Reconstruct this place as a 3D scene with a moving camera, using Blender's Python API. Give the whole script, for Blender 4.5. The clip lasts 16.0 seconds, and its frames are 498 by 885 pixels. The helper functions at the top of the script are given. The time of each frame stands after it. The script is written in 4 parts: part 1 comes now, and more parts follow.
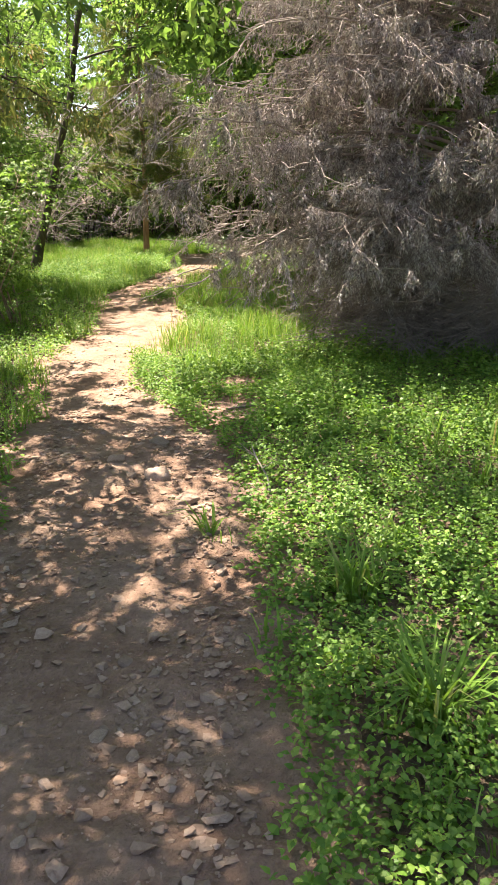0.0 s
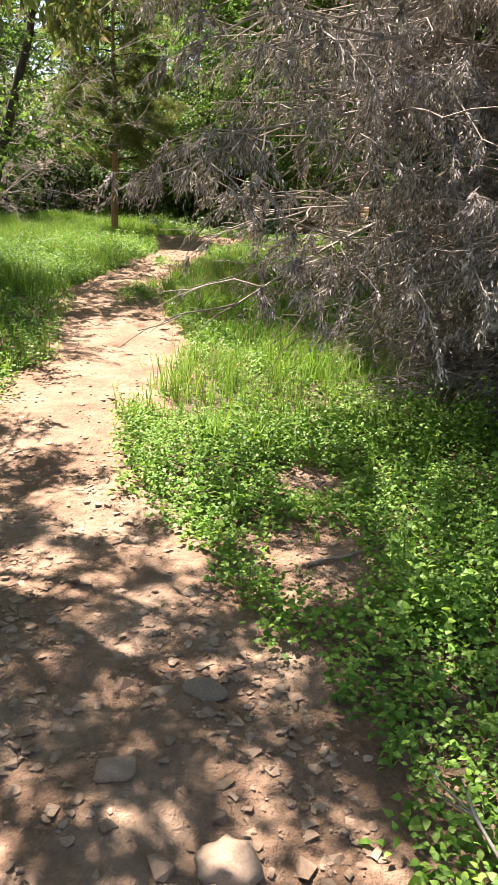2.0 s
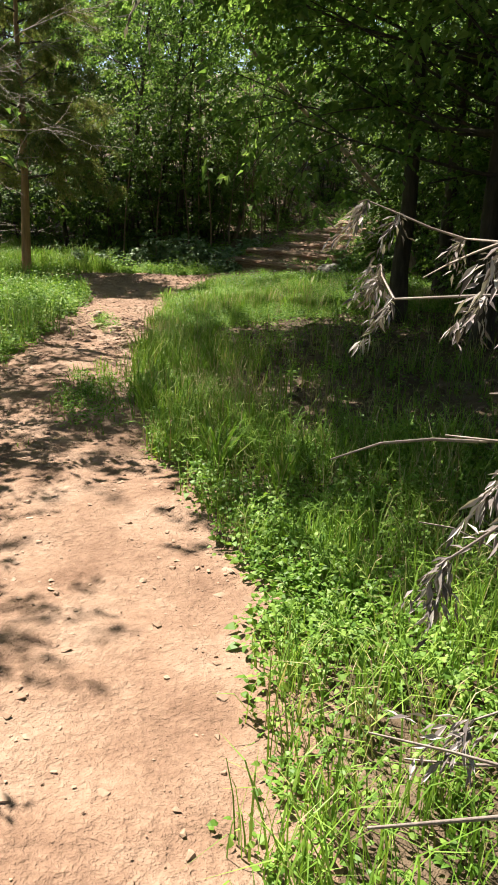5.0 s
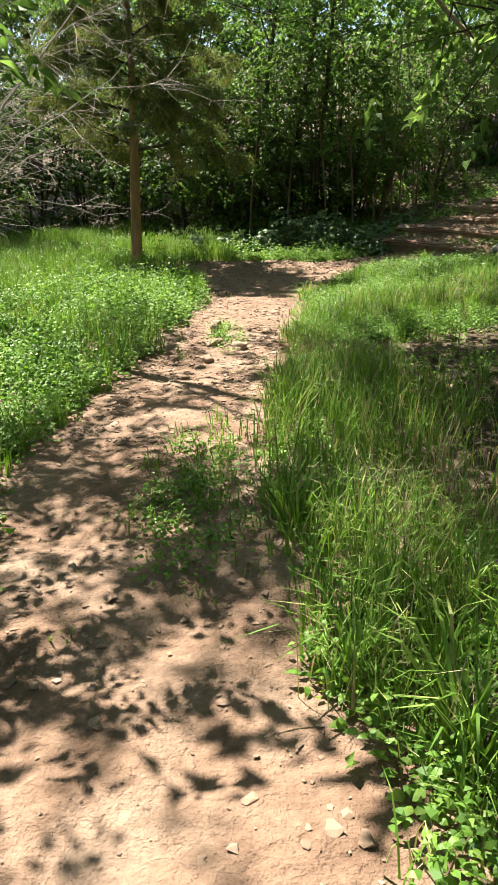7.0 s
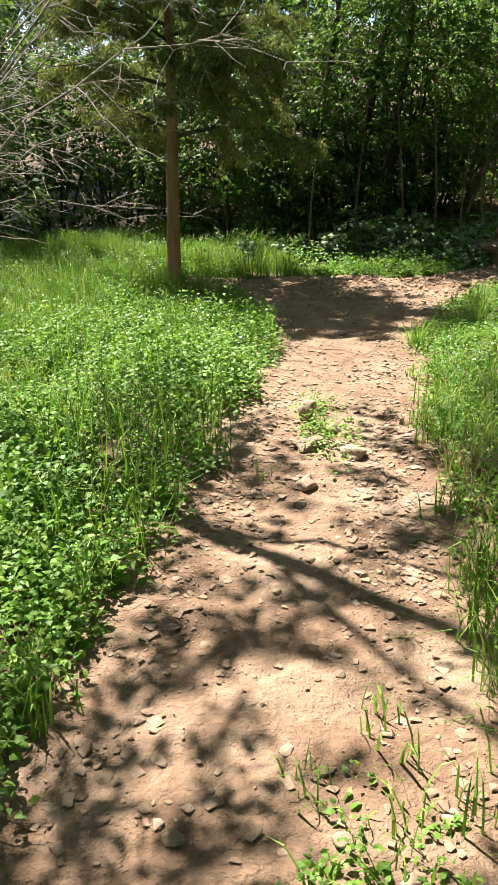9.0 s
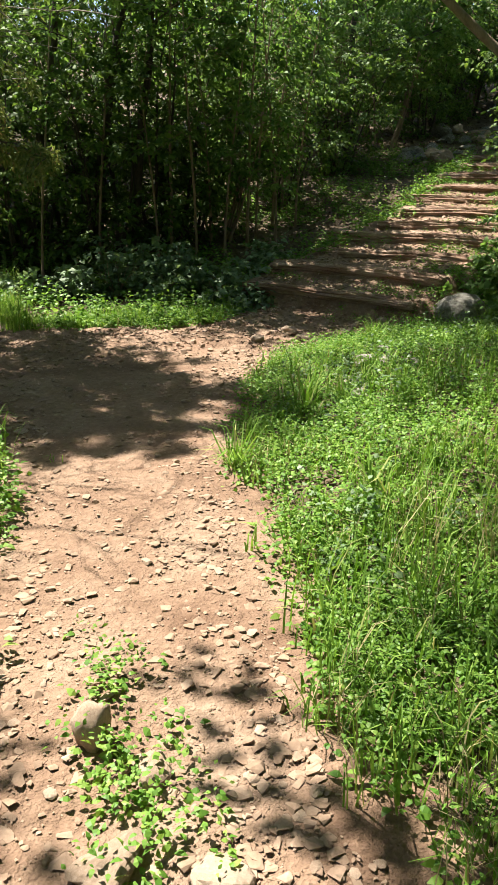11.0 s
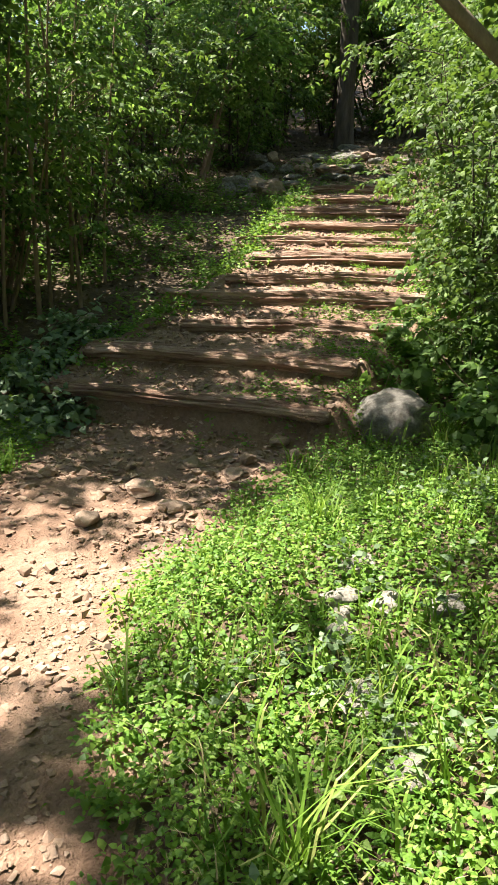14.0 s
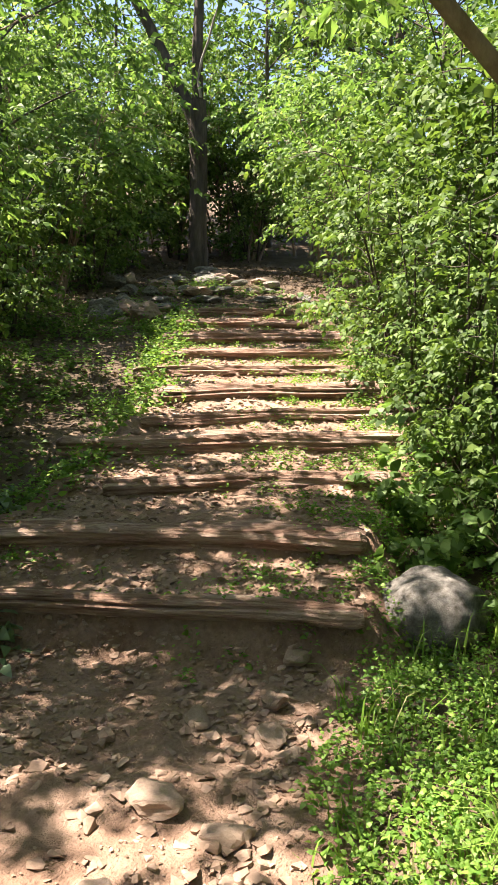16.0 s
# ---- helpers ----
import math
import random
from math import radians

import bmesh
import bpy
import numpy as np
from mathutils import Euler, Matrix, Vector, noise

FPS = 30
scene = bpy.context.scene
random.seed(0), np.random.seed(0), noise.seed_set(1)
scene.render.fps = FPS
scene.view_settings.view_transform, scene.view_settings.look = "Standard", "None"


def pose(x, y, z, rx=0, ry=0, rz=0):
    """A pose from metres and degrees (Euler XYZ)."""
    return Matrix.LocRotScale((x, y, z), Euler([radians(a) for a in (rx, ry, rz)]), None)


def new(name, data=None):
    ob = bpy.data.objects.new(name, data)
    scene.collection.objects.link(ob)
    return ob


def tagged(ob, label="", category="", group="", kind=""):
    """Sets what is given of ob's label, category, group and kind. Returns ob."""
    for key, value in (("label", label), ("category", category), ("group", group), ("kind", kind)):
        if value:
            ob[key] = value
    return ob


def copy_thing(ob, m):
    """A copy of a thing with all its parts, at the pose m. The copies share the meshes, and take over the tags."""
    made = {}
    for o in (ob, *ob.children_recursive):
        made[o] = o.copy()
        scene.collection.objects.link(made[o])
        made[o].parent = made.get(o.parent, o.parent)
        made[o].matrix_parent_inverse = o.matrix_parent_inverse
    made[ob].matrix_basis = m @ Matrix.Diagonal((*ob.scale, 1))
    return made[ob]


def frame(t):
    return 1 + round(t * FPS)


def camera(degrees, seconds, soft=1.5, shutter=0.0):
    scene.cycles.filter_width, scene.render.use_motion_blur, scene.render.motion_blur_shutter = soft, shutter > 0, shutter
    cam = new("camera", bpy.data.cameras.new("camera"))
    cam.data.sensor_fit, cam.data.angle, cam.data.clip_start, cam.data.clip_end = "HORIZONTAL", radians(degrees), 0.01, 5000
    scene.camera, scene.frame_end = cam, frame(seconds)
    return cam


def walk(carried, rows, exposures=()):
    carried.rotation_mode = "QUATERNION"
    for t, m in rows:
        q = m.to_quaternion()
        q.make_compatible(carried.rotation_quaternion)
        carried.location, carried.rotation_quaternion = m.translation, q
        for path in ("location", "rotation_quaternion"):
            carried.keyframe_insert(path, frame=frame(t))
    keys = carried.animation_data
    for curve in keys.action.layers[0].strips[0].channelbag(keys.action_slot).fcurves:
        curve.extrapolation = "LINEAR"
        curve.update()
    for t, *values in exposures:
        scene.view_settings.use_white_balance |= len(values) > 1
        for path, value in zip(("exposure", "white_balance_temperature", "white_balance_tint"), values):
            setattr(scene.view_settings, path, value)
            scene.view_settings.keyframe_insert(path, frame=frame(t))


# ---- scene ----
cam = camera(36.0, 16.0, 1.25)
PATH = [
    (0.0, 0.027, -0.003, 1.520, 72.00, 1.27, 0.21),
    (0.5, -0.160, 0.695, 1.530, 72.29, 0.62, -0.10),
    (1.0, -0.378, 1.429, 1.519, 71.62, 0.62, 1.86),
    (1.5, -0.569, 2.123, 1.496, 68.48, -0.64, 3.44),
    (2.0, -0.615, 2.839, 1.464, 70.52, -1.91, -2.57),
    (2.5, -0.783, 3.552, 1.484, 69.88, -0.48, -3.86),
    (3.0, -0.907, 4.205, 1.494, 71.17, -2.10, -8.21),
    (3.5, -1.047, 4.876, 1.520, 71.32, -2.43, -8.87),
    (4.0, -1.183, 5.529, 1.525, 72.17, -1.86, -9.62),
    (6.5, -1.303, 8.736, 1.390, 70.59, 0.07, -7.38),
    (7.0, -1.278, 9.389, 1.371, 70.17, 0.68, -0.68),
    (7.5, -1.352, 10.055, 1.383, 70.06, 0.63, 2.05),
    (8.0, -1.508, 10.742, 1.380, 69.61, 0.74, 2.59),
    (10.5, -1.788, 13.821, 1.400, 69.52, 0.31, -10.29),
    (11.0, -1.644, 14.466, 1.387, 70.35, -1.09, -17.94),
    (11.5, -1.494, 15.080, 1.398, 71.78, -2.29, -24.71),
    (12.0, -1.330, 15.640, 1.392, 71.78, -2.62, -28.67),
    (12.5, -1.068, 16.152, 1.361, 71.88, -2.35, -27.68),
    (13.0, -0.888, 16.607, 1.343, 72.25, -2.19, -29.10),
    (13.5, -0.814, 17.069, 1.369, 72.61, -2.31, -32.84),
    (14.0, -0.728, 17.587, 1.385, 72.92, -0.67, -33.74),
    (14.5, -0.657, 18.085, 1.362, 73.95, 0.57, -37.58),
    (15.0, -0.584, 18.611, 1.365, 74.01, 0.59, -38.65),
    (15.5, -0.522, 18.981, 1.445, 79.68, -0.43, -44.78),
    (16.0, -0.545, 19.246, 1.451, 81.43, -0.20, -47.37),
]
walk(cam, [(t, pose(*p)) for t, *p in PATH], [(0, 2.45, 7100, 17), (2.2, 2.22, 6900, 16), (3.4, 2.05, 6800, 15), (4.2, 1.8, 6900, 15), (6.5, 1.65, 6600, 6), (7, 1.95, 6600, 7), (8, 2.0, 6600, 7), (10.5, 1.75, 6600, 7), (11.5, 1.8, 6600, 8), (12.5, 2.0, 6600, 10), (14, 2.15, 6700, 12), (14.8, 2.1, 6800, 14), (15.6, 2.3, 6900, 17), (16, 2.45, 6900, 19)])

# ---- light ----
SUN_ELEV, SUN_TO = 60.0, Vector((-0.6, 0.8, 0)).normalized()
world = bpy.data.worlds.new("sky")
scene.world = world
world.use_nodes = True
wn = world.node_tree.nodes
sky = wn.new("ShaderNodeTexSky")
sky.sky_type, sky.sun_disc = "NISHITA", False
sky.sun_elevation = radians(SUN_ELEV)
sky.sun_rotation = math.atan2(SUN_TO.x, SUN_TO.y)
wn["Background"].inputs[1].default_value = 0.058
world.node_tree.links.new(sky.outputs[0], wn["Background"].inputs[0])
sun = new("sun", bpy.data.lights.new("sun", "SUN"))
sun.data.energy, sun.data.angle, sun.data.color = 5.0, radians(0.53), (1.0, 0.94, 0.84)
up = Vector((SUN_TO.x * math.cos(radians(SUN_ELEV)), SUN_TO.y * math.cos(radians(SUN_ELEV)), math.sin(radians(SUN_ELEV))))
sun.rotation_euler = up.to_track_quat("Z", "Y").to_euler()

# ---- materials ----


def ramp(nt, fac, stops):
    """A colour ramp over fac with (place, colour) stops."""
    r = nt.nodes.new("ShaderNodeValToRGB")
    while len(r.color_ramp.elements) < len(stops):
        r.color_ramp.elements.new(0.5)
    for e, (p, c) in zip(r.color_ramp.elements, stops):
        e.position, e.color = p, (*c, 1)
    nt.links.new(fac, r.inputs[0])
    return r.outputs[0]


def tex(nt, kind, scale, detail=6, rough=0.6, stretch=(1, 1, 1)):
    """The value of a noise or cell texture over object coordinates in metres."""
    co = nt.nodes.new("ShaderNodeTexCoord")
    mp = nt.nodes.new("ShaderNodeMapping")
    mp.inputs["Scale"].default_value = stretch
    nt.links.new(co.outputs["Object"], mp.inputs[0])
    t = nt.nodes.new("ShaderNodeTexNoise" if kind == "noise" else "ShaderNodeTexVoronoi")
    t.inputs["Scale"].default_value = scale
    if kind == "noise":
        t.inputs["Detail"].default_value, t.inputs["Roughness"].default_value = detail, rough
    nt.links.new(mp.outputs[0], t.inputs["Vector"])
    return t.outputs[0]


def mixed(nt, fac, a, b, how="MIX"):
    """Mix two colours by fac (a number or a socket)."""
    m = nt.nodes.new("ShaderNodeMix")
    m.data_type, m.blend_type = "RGBA", how
    for key, v in ((0, fac), (6, a), (7, b)):
        if isinstance(v, (int, float)):
            m.inputs[key].default_value = v
        elif isinstance(v, tuple):
            m.inputs[key].default_value = (*v, 1)
        else:
            nt.links.new(v, m.inputs[key])
    return m.outputs[2]


def surface(name, stops, scale, fine, bump=0.5, depth=0.01, rough=0.9, stretch=(1, 1, 1), cells=0.0, per=""):
    """A matt natural surface: broad patches from stops, fine grain over them, relief, and a shift per object or per island."""
    m = bpy.data.materials.new(name)
    m.use_nodes = True
    nt = m.node_tree
    b = nt.nodes["Principled BSDF"]
    col = ramp(nt, tex(nt, "noise", scale, 8, 0.65, stretch), stops)
    grain = tex(nt, "noise", fine, 5, 0.7, stretch)
    col = mixed(nt, 0.55, col, ramp(nt, grain, [(0.3, (0.42, 0.4, 0.38)), (0.7, (1, 1, 1))]), "MULTIPLY")
    if cells:
        v = tex(nt, "cells", cells)
        col = mixed(nt, 0.3, col, ramp(nt, v, [(0.0, (1, 1, 1)), (0.7, (0.5, 0.46, 0.42))]), "MULTIPLY")
    if per:
        g = nt.nodes.new("ShaderNodeObjectInfo" if per == "object" else "ShaderNodeNewGeometry")
        rnd = g.outputs["Random" if per == "object" else "Random Per Island"]
        col = mixed(nt, 1.0, col, ramp(nt, rnd, [(0, (0.62, 0.6, 0.58)), (0.5, (0.9, 0.87, 0.84)), (1, (1, 1, 1))]), "MULTIPLY")
    nt.links.new(col, b.inputs["Base Color"])
    b.inputs["Roughness"].default_value = rough
    b.inputs["Specular IOR Level"].default_value = 0.25
    bp = nt.nodes.new("ShaderNodeBump")
    bp.inputs["Strength"].default_value, bp.inputs["Distance"].default_value = bump, depth
    nt.links.new(grain, bp.inputs["Height"])
    if cells:
        clod = nt.nodes.new("ShaderNodeBump")
        clod.inputs["Strength"].default_value, clod.inputs["Distance"].default_value = 1.0, 0.03
        nt.links.new(tex(nt, "noise", cells * 0.45, 4, 0.75), clod.inputs["Height"])
        nt.links.new(clod.outputs[0], bp.inputs["Normal"])
    nt.links.new(bp.outputs[0], b.inputs["Normal"])
    return m


def leafy(name, stops, through_light=0.35, rough=0.45, broad=1.2):
    """Leaf: a colour per leaf, larger drifts of tone over the plant, gloss, and light that passes through."""
    m = bpy.data.materials.new(name)
    m.use_nodes = True
    nt = m.node_tree
    b = nt.nodes["Principled BSDF"]
    g = nt.nodes.new("ShaderNodeNewGeometry")
    col = ramp(nt, g.outputs["Random Per Island"], stops)
    col = mixed(nt, 0.6, col, ramp(nt, tex(nt, "noise", broad, 3), [(0.33, (0.58, 0.64, 0.55)), (0.62, (1, 1, 1))]), "MULTIPLY")
    nt.links.new(col, b.inputs["Base Color"])
    b.inputs["Roughness"].default_value = rough
    b.inputs["Specular IOR Level"].default_value = 0.35
    if through_light:
        t = nt.nodes.new("ShaderNodeBsdfTranslucent")
        nt.links.new(mixed(nt, 1.0, col, (1.0, 1.0, 0.6), "MULTIPLY"), t.inputs["Color"])
        s = nt.nodes.new("ShaderNodeMixShader")
        s.inputs[0].default_value = through_light
        nt.links.new(b.outputs[0], s.inputs[1])
        nt.links.new(t.outputs[0], s.inputs[2])
        nt.links.new(s.outputs[0], nt.nodes["Material Output"].inputs[0])
    return m


M_DIRT = surface("trail_dirt", [(0.3, (0.19, 0.112, 0.074)), (0.48, (0.31, 0.2, 0.14)), (0.7, (0.4, 0.285, 0.212))], 1.9, 38, 0.9, 0.016, cells=22)
M_SOIL = surface("forest_soil", [(0.25, (0.07, 0.05, 0.032)), (0.5, (0.14, 0.1, 0.066)), (0.75, (0.23, 0.17, 0.115))], 2.2, 45, 0.8, 0.015, cells=30)
M_STONE = surface("limestone", [(0.25, (0.33, 0.235, 0.175)), (0.5, (0.41, 0.305, 0.234)), (0.75, (0.51, 0.41, 0.33))], 9, 70, 0.5, 0.004, per="object")
M_PEBBLE = surface("gravel_stone", [(0.25, (0.28, 0.19, 0.14)), (0.5, (0.38, 0.27, 0.2)), (0.75, (0.49, 0.38, 0.3))], 9, 60, 0.4, 0.003, per="island")
M_ROCK = surface("grey_rock", [(0.3, (0.12, 0.105, 0.08)), (0.47, (0.22, 0.205, 0.18)), (0.68, (0.37, 0.35, 0.315))], 7, 34, 1.0, 0.02)
M_PALE = surface("pale_rock", [(0.25, (0.3, 0.275, 0.24)), (0.5, (0.4, 0.37, 0.32)), (0.75, (0.52, 0.49, 0.44))], 6, 45, 0.8, 0.01)
M_LOG = surface("split_cedar", [(0.3, (0.13, 0.07, 0.046)), (0.46, (0.33, 0.205, 0.145)), (0.66, (0.6, 0.45, 0.35))], 26, 70, 1.0, 0.05, stretch=(0.07, 1, 1))
M_BARK = surface("dark_bark", [(0.3, (0.045, 0.036, 0.028)), (0.55, (0.095, 0.078, 0.062)), (0.8, (0.17, 0.145, 0.12))], 9, 40, 1.0, 0.02, stretch=(1, 1, 0.18))
M_REDBARK = surface("juniper_bark", [(0.3, (0.22, 0.13, 0.075)), (0.55, (0.42, 0.25, 0.14)), (0.8, (0.54, 0.37, 0.23))], 9, 50, 1.0, 0.015, stretch=(1, 1, 0.12))
M_TAN = surface("tan_bark", [(0.3, (0.19, 0.13, 0.09)), (0.55, (0.30, 0.22, 0.16)), (0.8, (0.4, 0.31, 0.24))], 8, 40, 0.8, 0.012, stretch=(1, 1, 0.3))
M_GREYWOOD = surface("weathered_twigs", [(0.3, (0.17, 0.138, 0.12)), (0.55, (0.33, 0.282, 0.252)), (0.8, (0.53, 0.475, 0.435))], 6, 60, 0.6, 0.006, stretch=(1, 1, 0.3))
M_DEADLEAF = leafy("dead_needles", [(0, (0.12, 0.097, 0.098)), (0.5, (0.3, 0.258, 0.26)), (1, (0.55, 0.5, 0.497))], 0.12, 0.9, 1.5)
M_WEED = leafy("weed_leaf", [(0, (0.085, 0.195, 0.026)), (0.55, (0.17, 0.32, 0.048)), (1, (0.29, 0.43, 0.09))], 0.42, 0.5)
M_GRASS = leafy("grass_blade", [(0, (0.105, 0.21, 0.026)), (0.55, (0.185, 0.335, 0.045)), (0.9, (0.27, 0.4, 0.08)), (1, (0.42, 0.36, 0.17))], 0.35, 0.5)
M_LEAF = leafy("broad_leaf", [(0, (0.08, 0.155, 0.036)), (0.5, (0.155, 0.275, 0.072)), (1, (0.255, 0.375, 0.125))], 0.55, 0.52, 0.5)
M_DARKLEAF = leafy("evergreen_leaf", [(0, (0.06, 0.11, 0.028)), (0.5, (0.1, 0.175, 0.04)), (1, (0.18, 0.27, 0.06))], 0.42, 0.6, 0.5)
M_JUNIPER = leafy("juniper_spray", [(0, (0.1, 0.14, 0.045)), (0.5, (0.19, 0.235, 0.075)), (0.9, (0.28, 0.29, 0.115)), (1, (0.36, 0.2, 0.11))], 0.35, 0.7, 0.8)
M_SILVER = leafy("silvery_leaf", [(0, (0.09, 0.15, 0.07)), (0.5, (0.16, 0.24, 0.12)), (1, (0.26, 0.34, 0.2))], 0.3, 0.5)
M_STRAW = leafy("straw", [(0, (0.3, 0.24, 0.12)), (0.5, (0.42, 0.35, 0.19)), (1, (0.52, 0.45, 0.27))], 0.2, 0.6)
M_LITTER = leafy("dry_leaf", [(0, (0.06, 0.042, 0.03)), (0.5, (0.15, 0.1, 0.068)), (1, (0.30, 0.225, 0.155))], 0.1, 0.8)

# ---- the lie of the land ----
rng = np.random.default_rng(7)


def wave(x, y, f, seed=0.0):
    """A smooth, uneven field between about -1 and 1, vectorised."""
    x, y = np.asarray(x) * f, np.asarray(y) * f
    return (np.sin(1.7 * x + 2.3 * np.sin(0.9 * y + seed) + seed) + np.sin(2.1 * y - 1.9 * np.sin(1.1 * x - seed) + 2 * seed)
            + np.sin(3.3 * (x + y) + 1.3 * np.sin(2.7 * x - 1.7 * y + seed))) / 3


def climb(x, y):
    """How far up the stair hill a place lies."""
    return 0.69 * np.asarray(x) + 0.72 * np.asarray(y)


def hill(s):
    return np.interp(s, [16.7, 24.0, 30.0, 60.0, 140.0, 400.0], [0.0, 1.63, 2.75, 10.5, 24.0, 30.0])


# the trail: y, left edge, right edge
TRAIL = np.array([(-6, -1.3, .2), (0, -1.22, .15), (2.4, -1.25, .01), (3.4, -1.27, -.05), (4.2, -1.33, -.16), (4.8, -1.44, -.3), (5.4, -1.52, -.56),
                  (6.15, -1.66, -.98), (7, -1.92, -1.2), (7.6, -1.95, -1.2), (8.3, -1.85, -1.02), (9.4, -1.86, -.74), (10.3, -1.98, -.92),
                  (11.5, -2.15, -1.1), (12.8, -2.38, -1.26), (14.2, -2.2, -1.12), (15.4, -1.97, -.96), (17, -1.72, -.78), (18.1, -1.58, -.58),
                  (19.2, -1.8, -.2), (20.4, -2.05, .5), (21.0, -3.2, 1.7), (21.35, -3.0, 1.9)])
APRON = [(-.4, 19.6), (.6, 20.2), (1.7, 20.9), (2.45, 21.2), (1.05, 22.8), (.55, 21.6), (-.4, 21.4)]
FLIGHT = [(2.25, 21.12), (2.78, 21.5), (3.7, 22.0), (4.5, 22.25), (5.3, 22.9), (6.9, 24.6), (8.1, 26.2), (7.2, 27.2), (6.1, 26.4), (5.3, 25.7), (4.2, 24.7), (3.4, 23.9), (2.6, 23.5), (1.6, 23.1), (1.15, 22.8)]


def inside(poly, x, y):
    """Signed distance to a polygon's edge, positive within."""
    d, odd = np.full(np.shape(x), 1e9), np.zeros(np.shape(x), bool)
    for (ax, ay), (bx, by) in zip(poly, poly[1:] + poly[:1]):
        t = np.clip(((x - ax) * (bx - ax) + (y - ay) * (by - ay)) / ((bx - ax) ** 2 + (by - ay) ** 2), 0, 1)
        d = np.minimum(d, np.hypot(x - ax - t * (bx - ax), y - ay - t * (by - ay)))
        if ay != by:
            odd ^= ((ay > y) != (by > y)) & (x < (bx - ax) * (y - ay) / (by - ay) + ax)
    return np.where(odd, d, -d)


def on_trail(x, y):
    """How far inside the bare trail a place lies (negative: beside it), with a ragged edge."""
    x, y = np.asarray(x, float), np.asarray(y, float)
    left, right = np.interp(y, TRAIL[:, 0], TRAIL[:, 1]), np.interp(y, TRAIL[:, 0], TRAIL[:, 2])
    d = np.minimum(np.minimum(x - left, right - x), np.minimum(21.45 - y, y + 6))
    d = np.maximum(d, inside(APRON, x, y))
    d = np.maximum(d, inside(FLIGHT, x, y))
    d = np.maximum(d, 0.3 * (1 - np.hypot((x + 0.18) / 0.2, (y - 5.65) / 0.32)))
    d = np.maximum(d, 0.2 * (1 - np.hypot((x + 0.1) / 0.13, (y - 6.5) / 0.16)))
    return d + 0.06 * wave(x, y, 3.1, 1.0) + 0.03 * wave(x, y, 9.0, 2.0)


# the log steps: two ends and the height of the top
LOGS = [((.93, 22.76), (2.24, 21.1), .205, .05), ((1.42, 22.97), (2.76, 21.45), .4, .066), ((2.3, 23.1), (3.75, 21.95), .5, .06),
        ((2.5, 23.9), (4.5, 22.15), .675, .07), ((3.1, 23.7), (5.0, 22.5), .79, .045), ((3.7, 24.2), (5.4, 22.9), .945, .07),
        ((4.0, 24.9), (5.9, 23.5), 1.075, .055), ((4.7, 25.3), (6.4, 24.0), 1.21, .055), ((5.2, 25.85), (6.9, 24.6), 1.39, .075),
        ((5.9, 26.4), (7.2, 25.4), 1.54, .065), ((6.5, 27.0), (7.8, 26.1), 1.69, .065)]
STEP_S = np.array([climb((a[0] + b[0]) / 2, (a[1] + b[1]) / 2) for a, b, z, r in LOGS])
STEP_Z = np.array([z for a, b, z, r in LOGS])


def ground_z(x, y):
    """The height of the soil."""
    x, y = np.asarray(x, float), np.asarray(y, float)
    z = hill(climb(x, y)) - 0.045 + 0.03 * wave(x, y, 0.7) + 0.012 * wave(x, y, 2.9, 3.0)
    z = z - 0.1 * np.clip(inside(FLIGHT, x, y) * 4, 0, 1)
    z = z + 0.05 * np.clip(x + 0.6, 0, 3) * np.clip((y - 9) / 3, 0, 1) * np.clip((20 - y) / 4, 0, 1)
    z = z + 0.075 * np.clip(x + 0.5, 0, 2) * np.clip((y - 15.5) / 2.5, 0, 1) * np.clip((20.8 - y) / 1.2, 0, 1)
    return z - 0.05 * np.clip((on_trail(x, y) + 0.3) * 6, 0, 1)


def trail_z(x, y):
    """The height of the bare trail, level behind each log step."""
    x, y = np.asarray(x, float), np.asarray(y, float)
    s = climb(x, y)
    base = hill(s) - 0.045 + 0.03 * wave(x, y, 0.7) + 0.012 * wave(x, y, 2.9, 3.0)
    level, before, last = np.full(np.shape(x), -0.05), None, -0.02
    for a, b, z, r0 in LOGS:
        ln = math.hypot(b[0] - a[0], b[1] - a[1])
        d = ((x - a[0]) * (a[1] - b[1]) + (y - a[1]) * (b[0] - a[0])) / ln
        rise, last = z - last, z
        run = 0.0 if before is None else np.clip(before / np.maximum(before - d, 0.15), 0, 1)
        level = level + rise * (0.6 if before is not None else 1.0) * np.clip((d + 0.07) / 0.12, 0, 1) + rise * 0.4 * run
        before = d
    stepped = np.clip((inside(FLIGHT, x, y) + 0.25) * 5, 0, 1) * np.clip((24.6 - s) * 2, 0, 1) * np.clip((s - 16.3) * 3, 0, 1)
    z = base * (1 - stepped) + level * stepped
    rough = 0.006 * wave(x, y, 8.0, 4.0) + 0.005 * wave(x, y, 21.0, 5.0) + 0.012 * wave(x, y, 4.1, 6.0)
    rough = rough + (0.009 * wave(x, y, 14.0, 7.0) + 0.012 * wave(x, y, 6.3, 9.0)) * np.maximum(np.clip((5.8 - y) / 1.0, 0, 1), np.clip((s - 13.8) / 0.8, 0, 1))
    lip = np.clip((-on_trail(x, y) - 0.22) / 0.15, 0, 1)
    return z + 0.004 + rough - 0.06 * lip


# ---- meshes ----


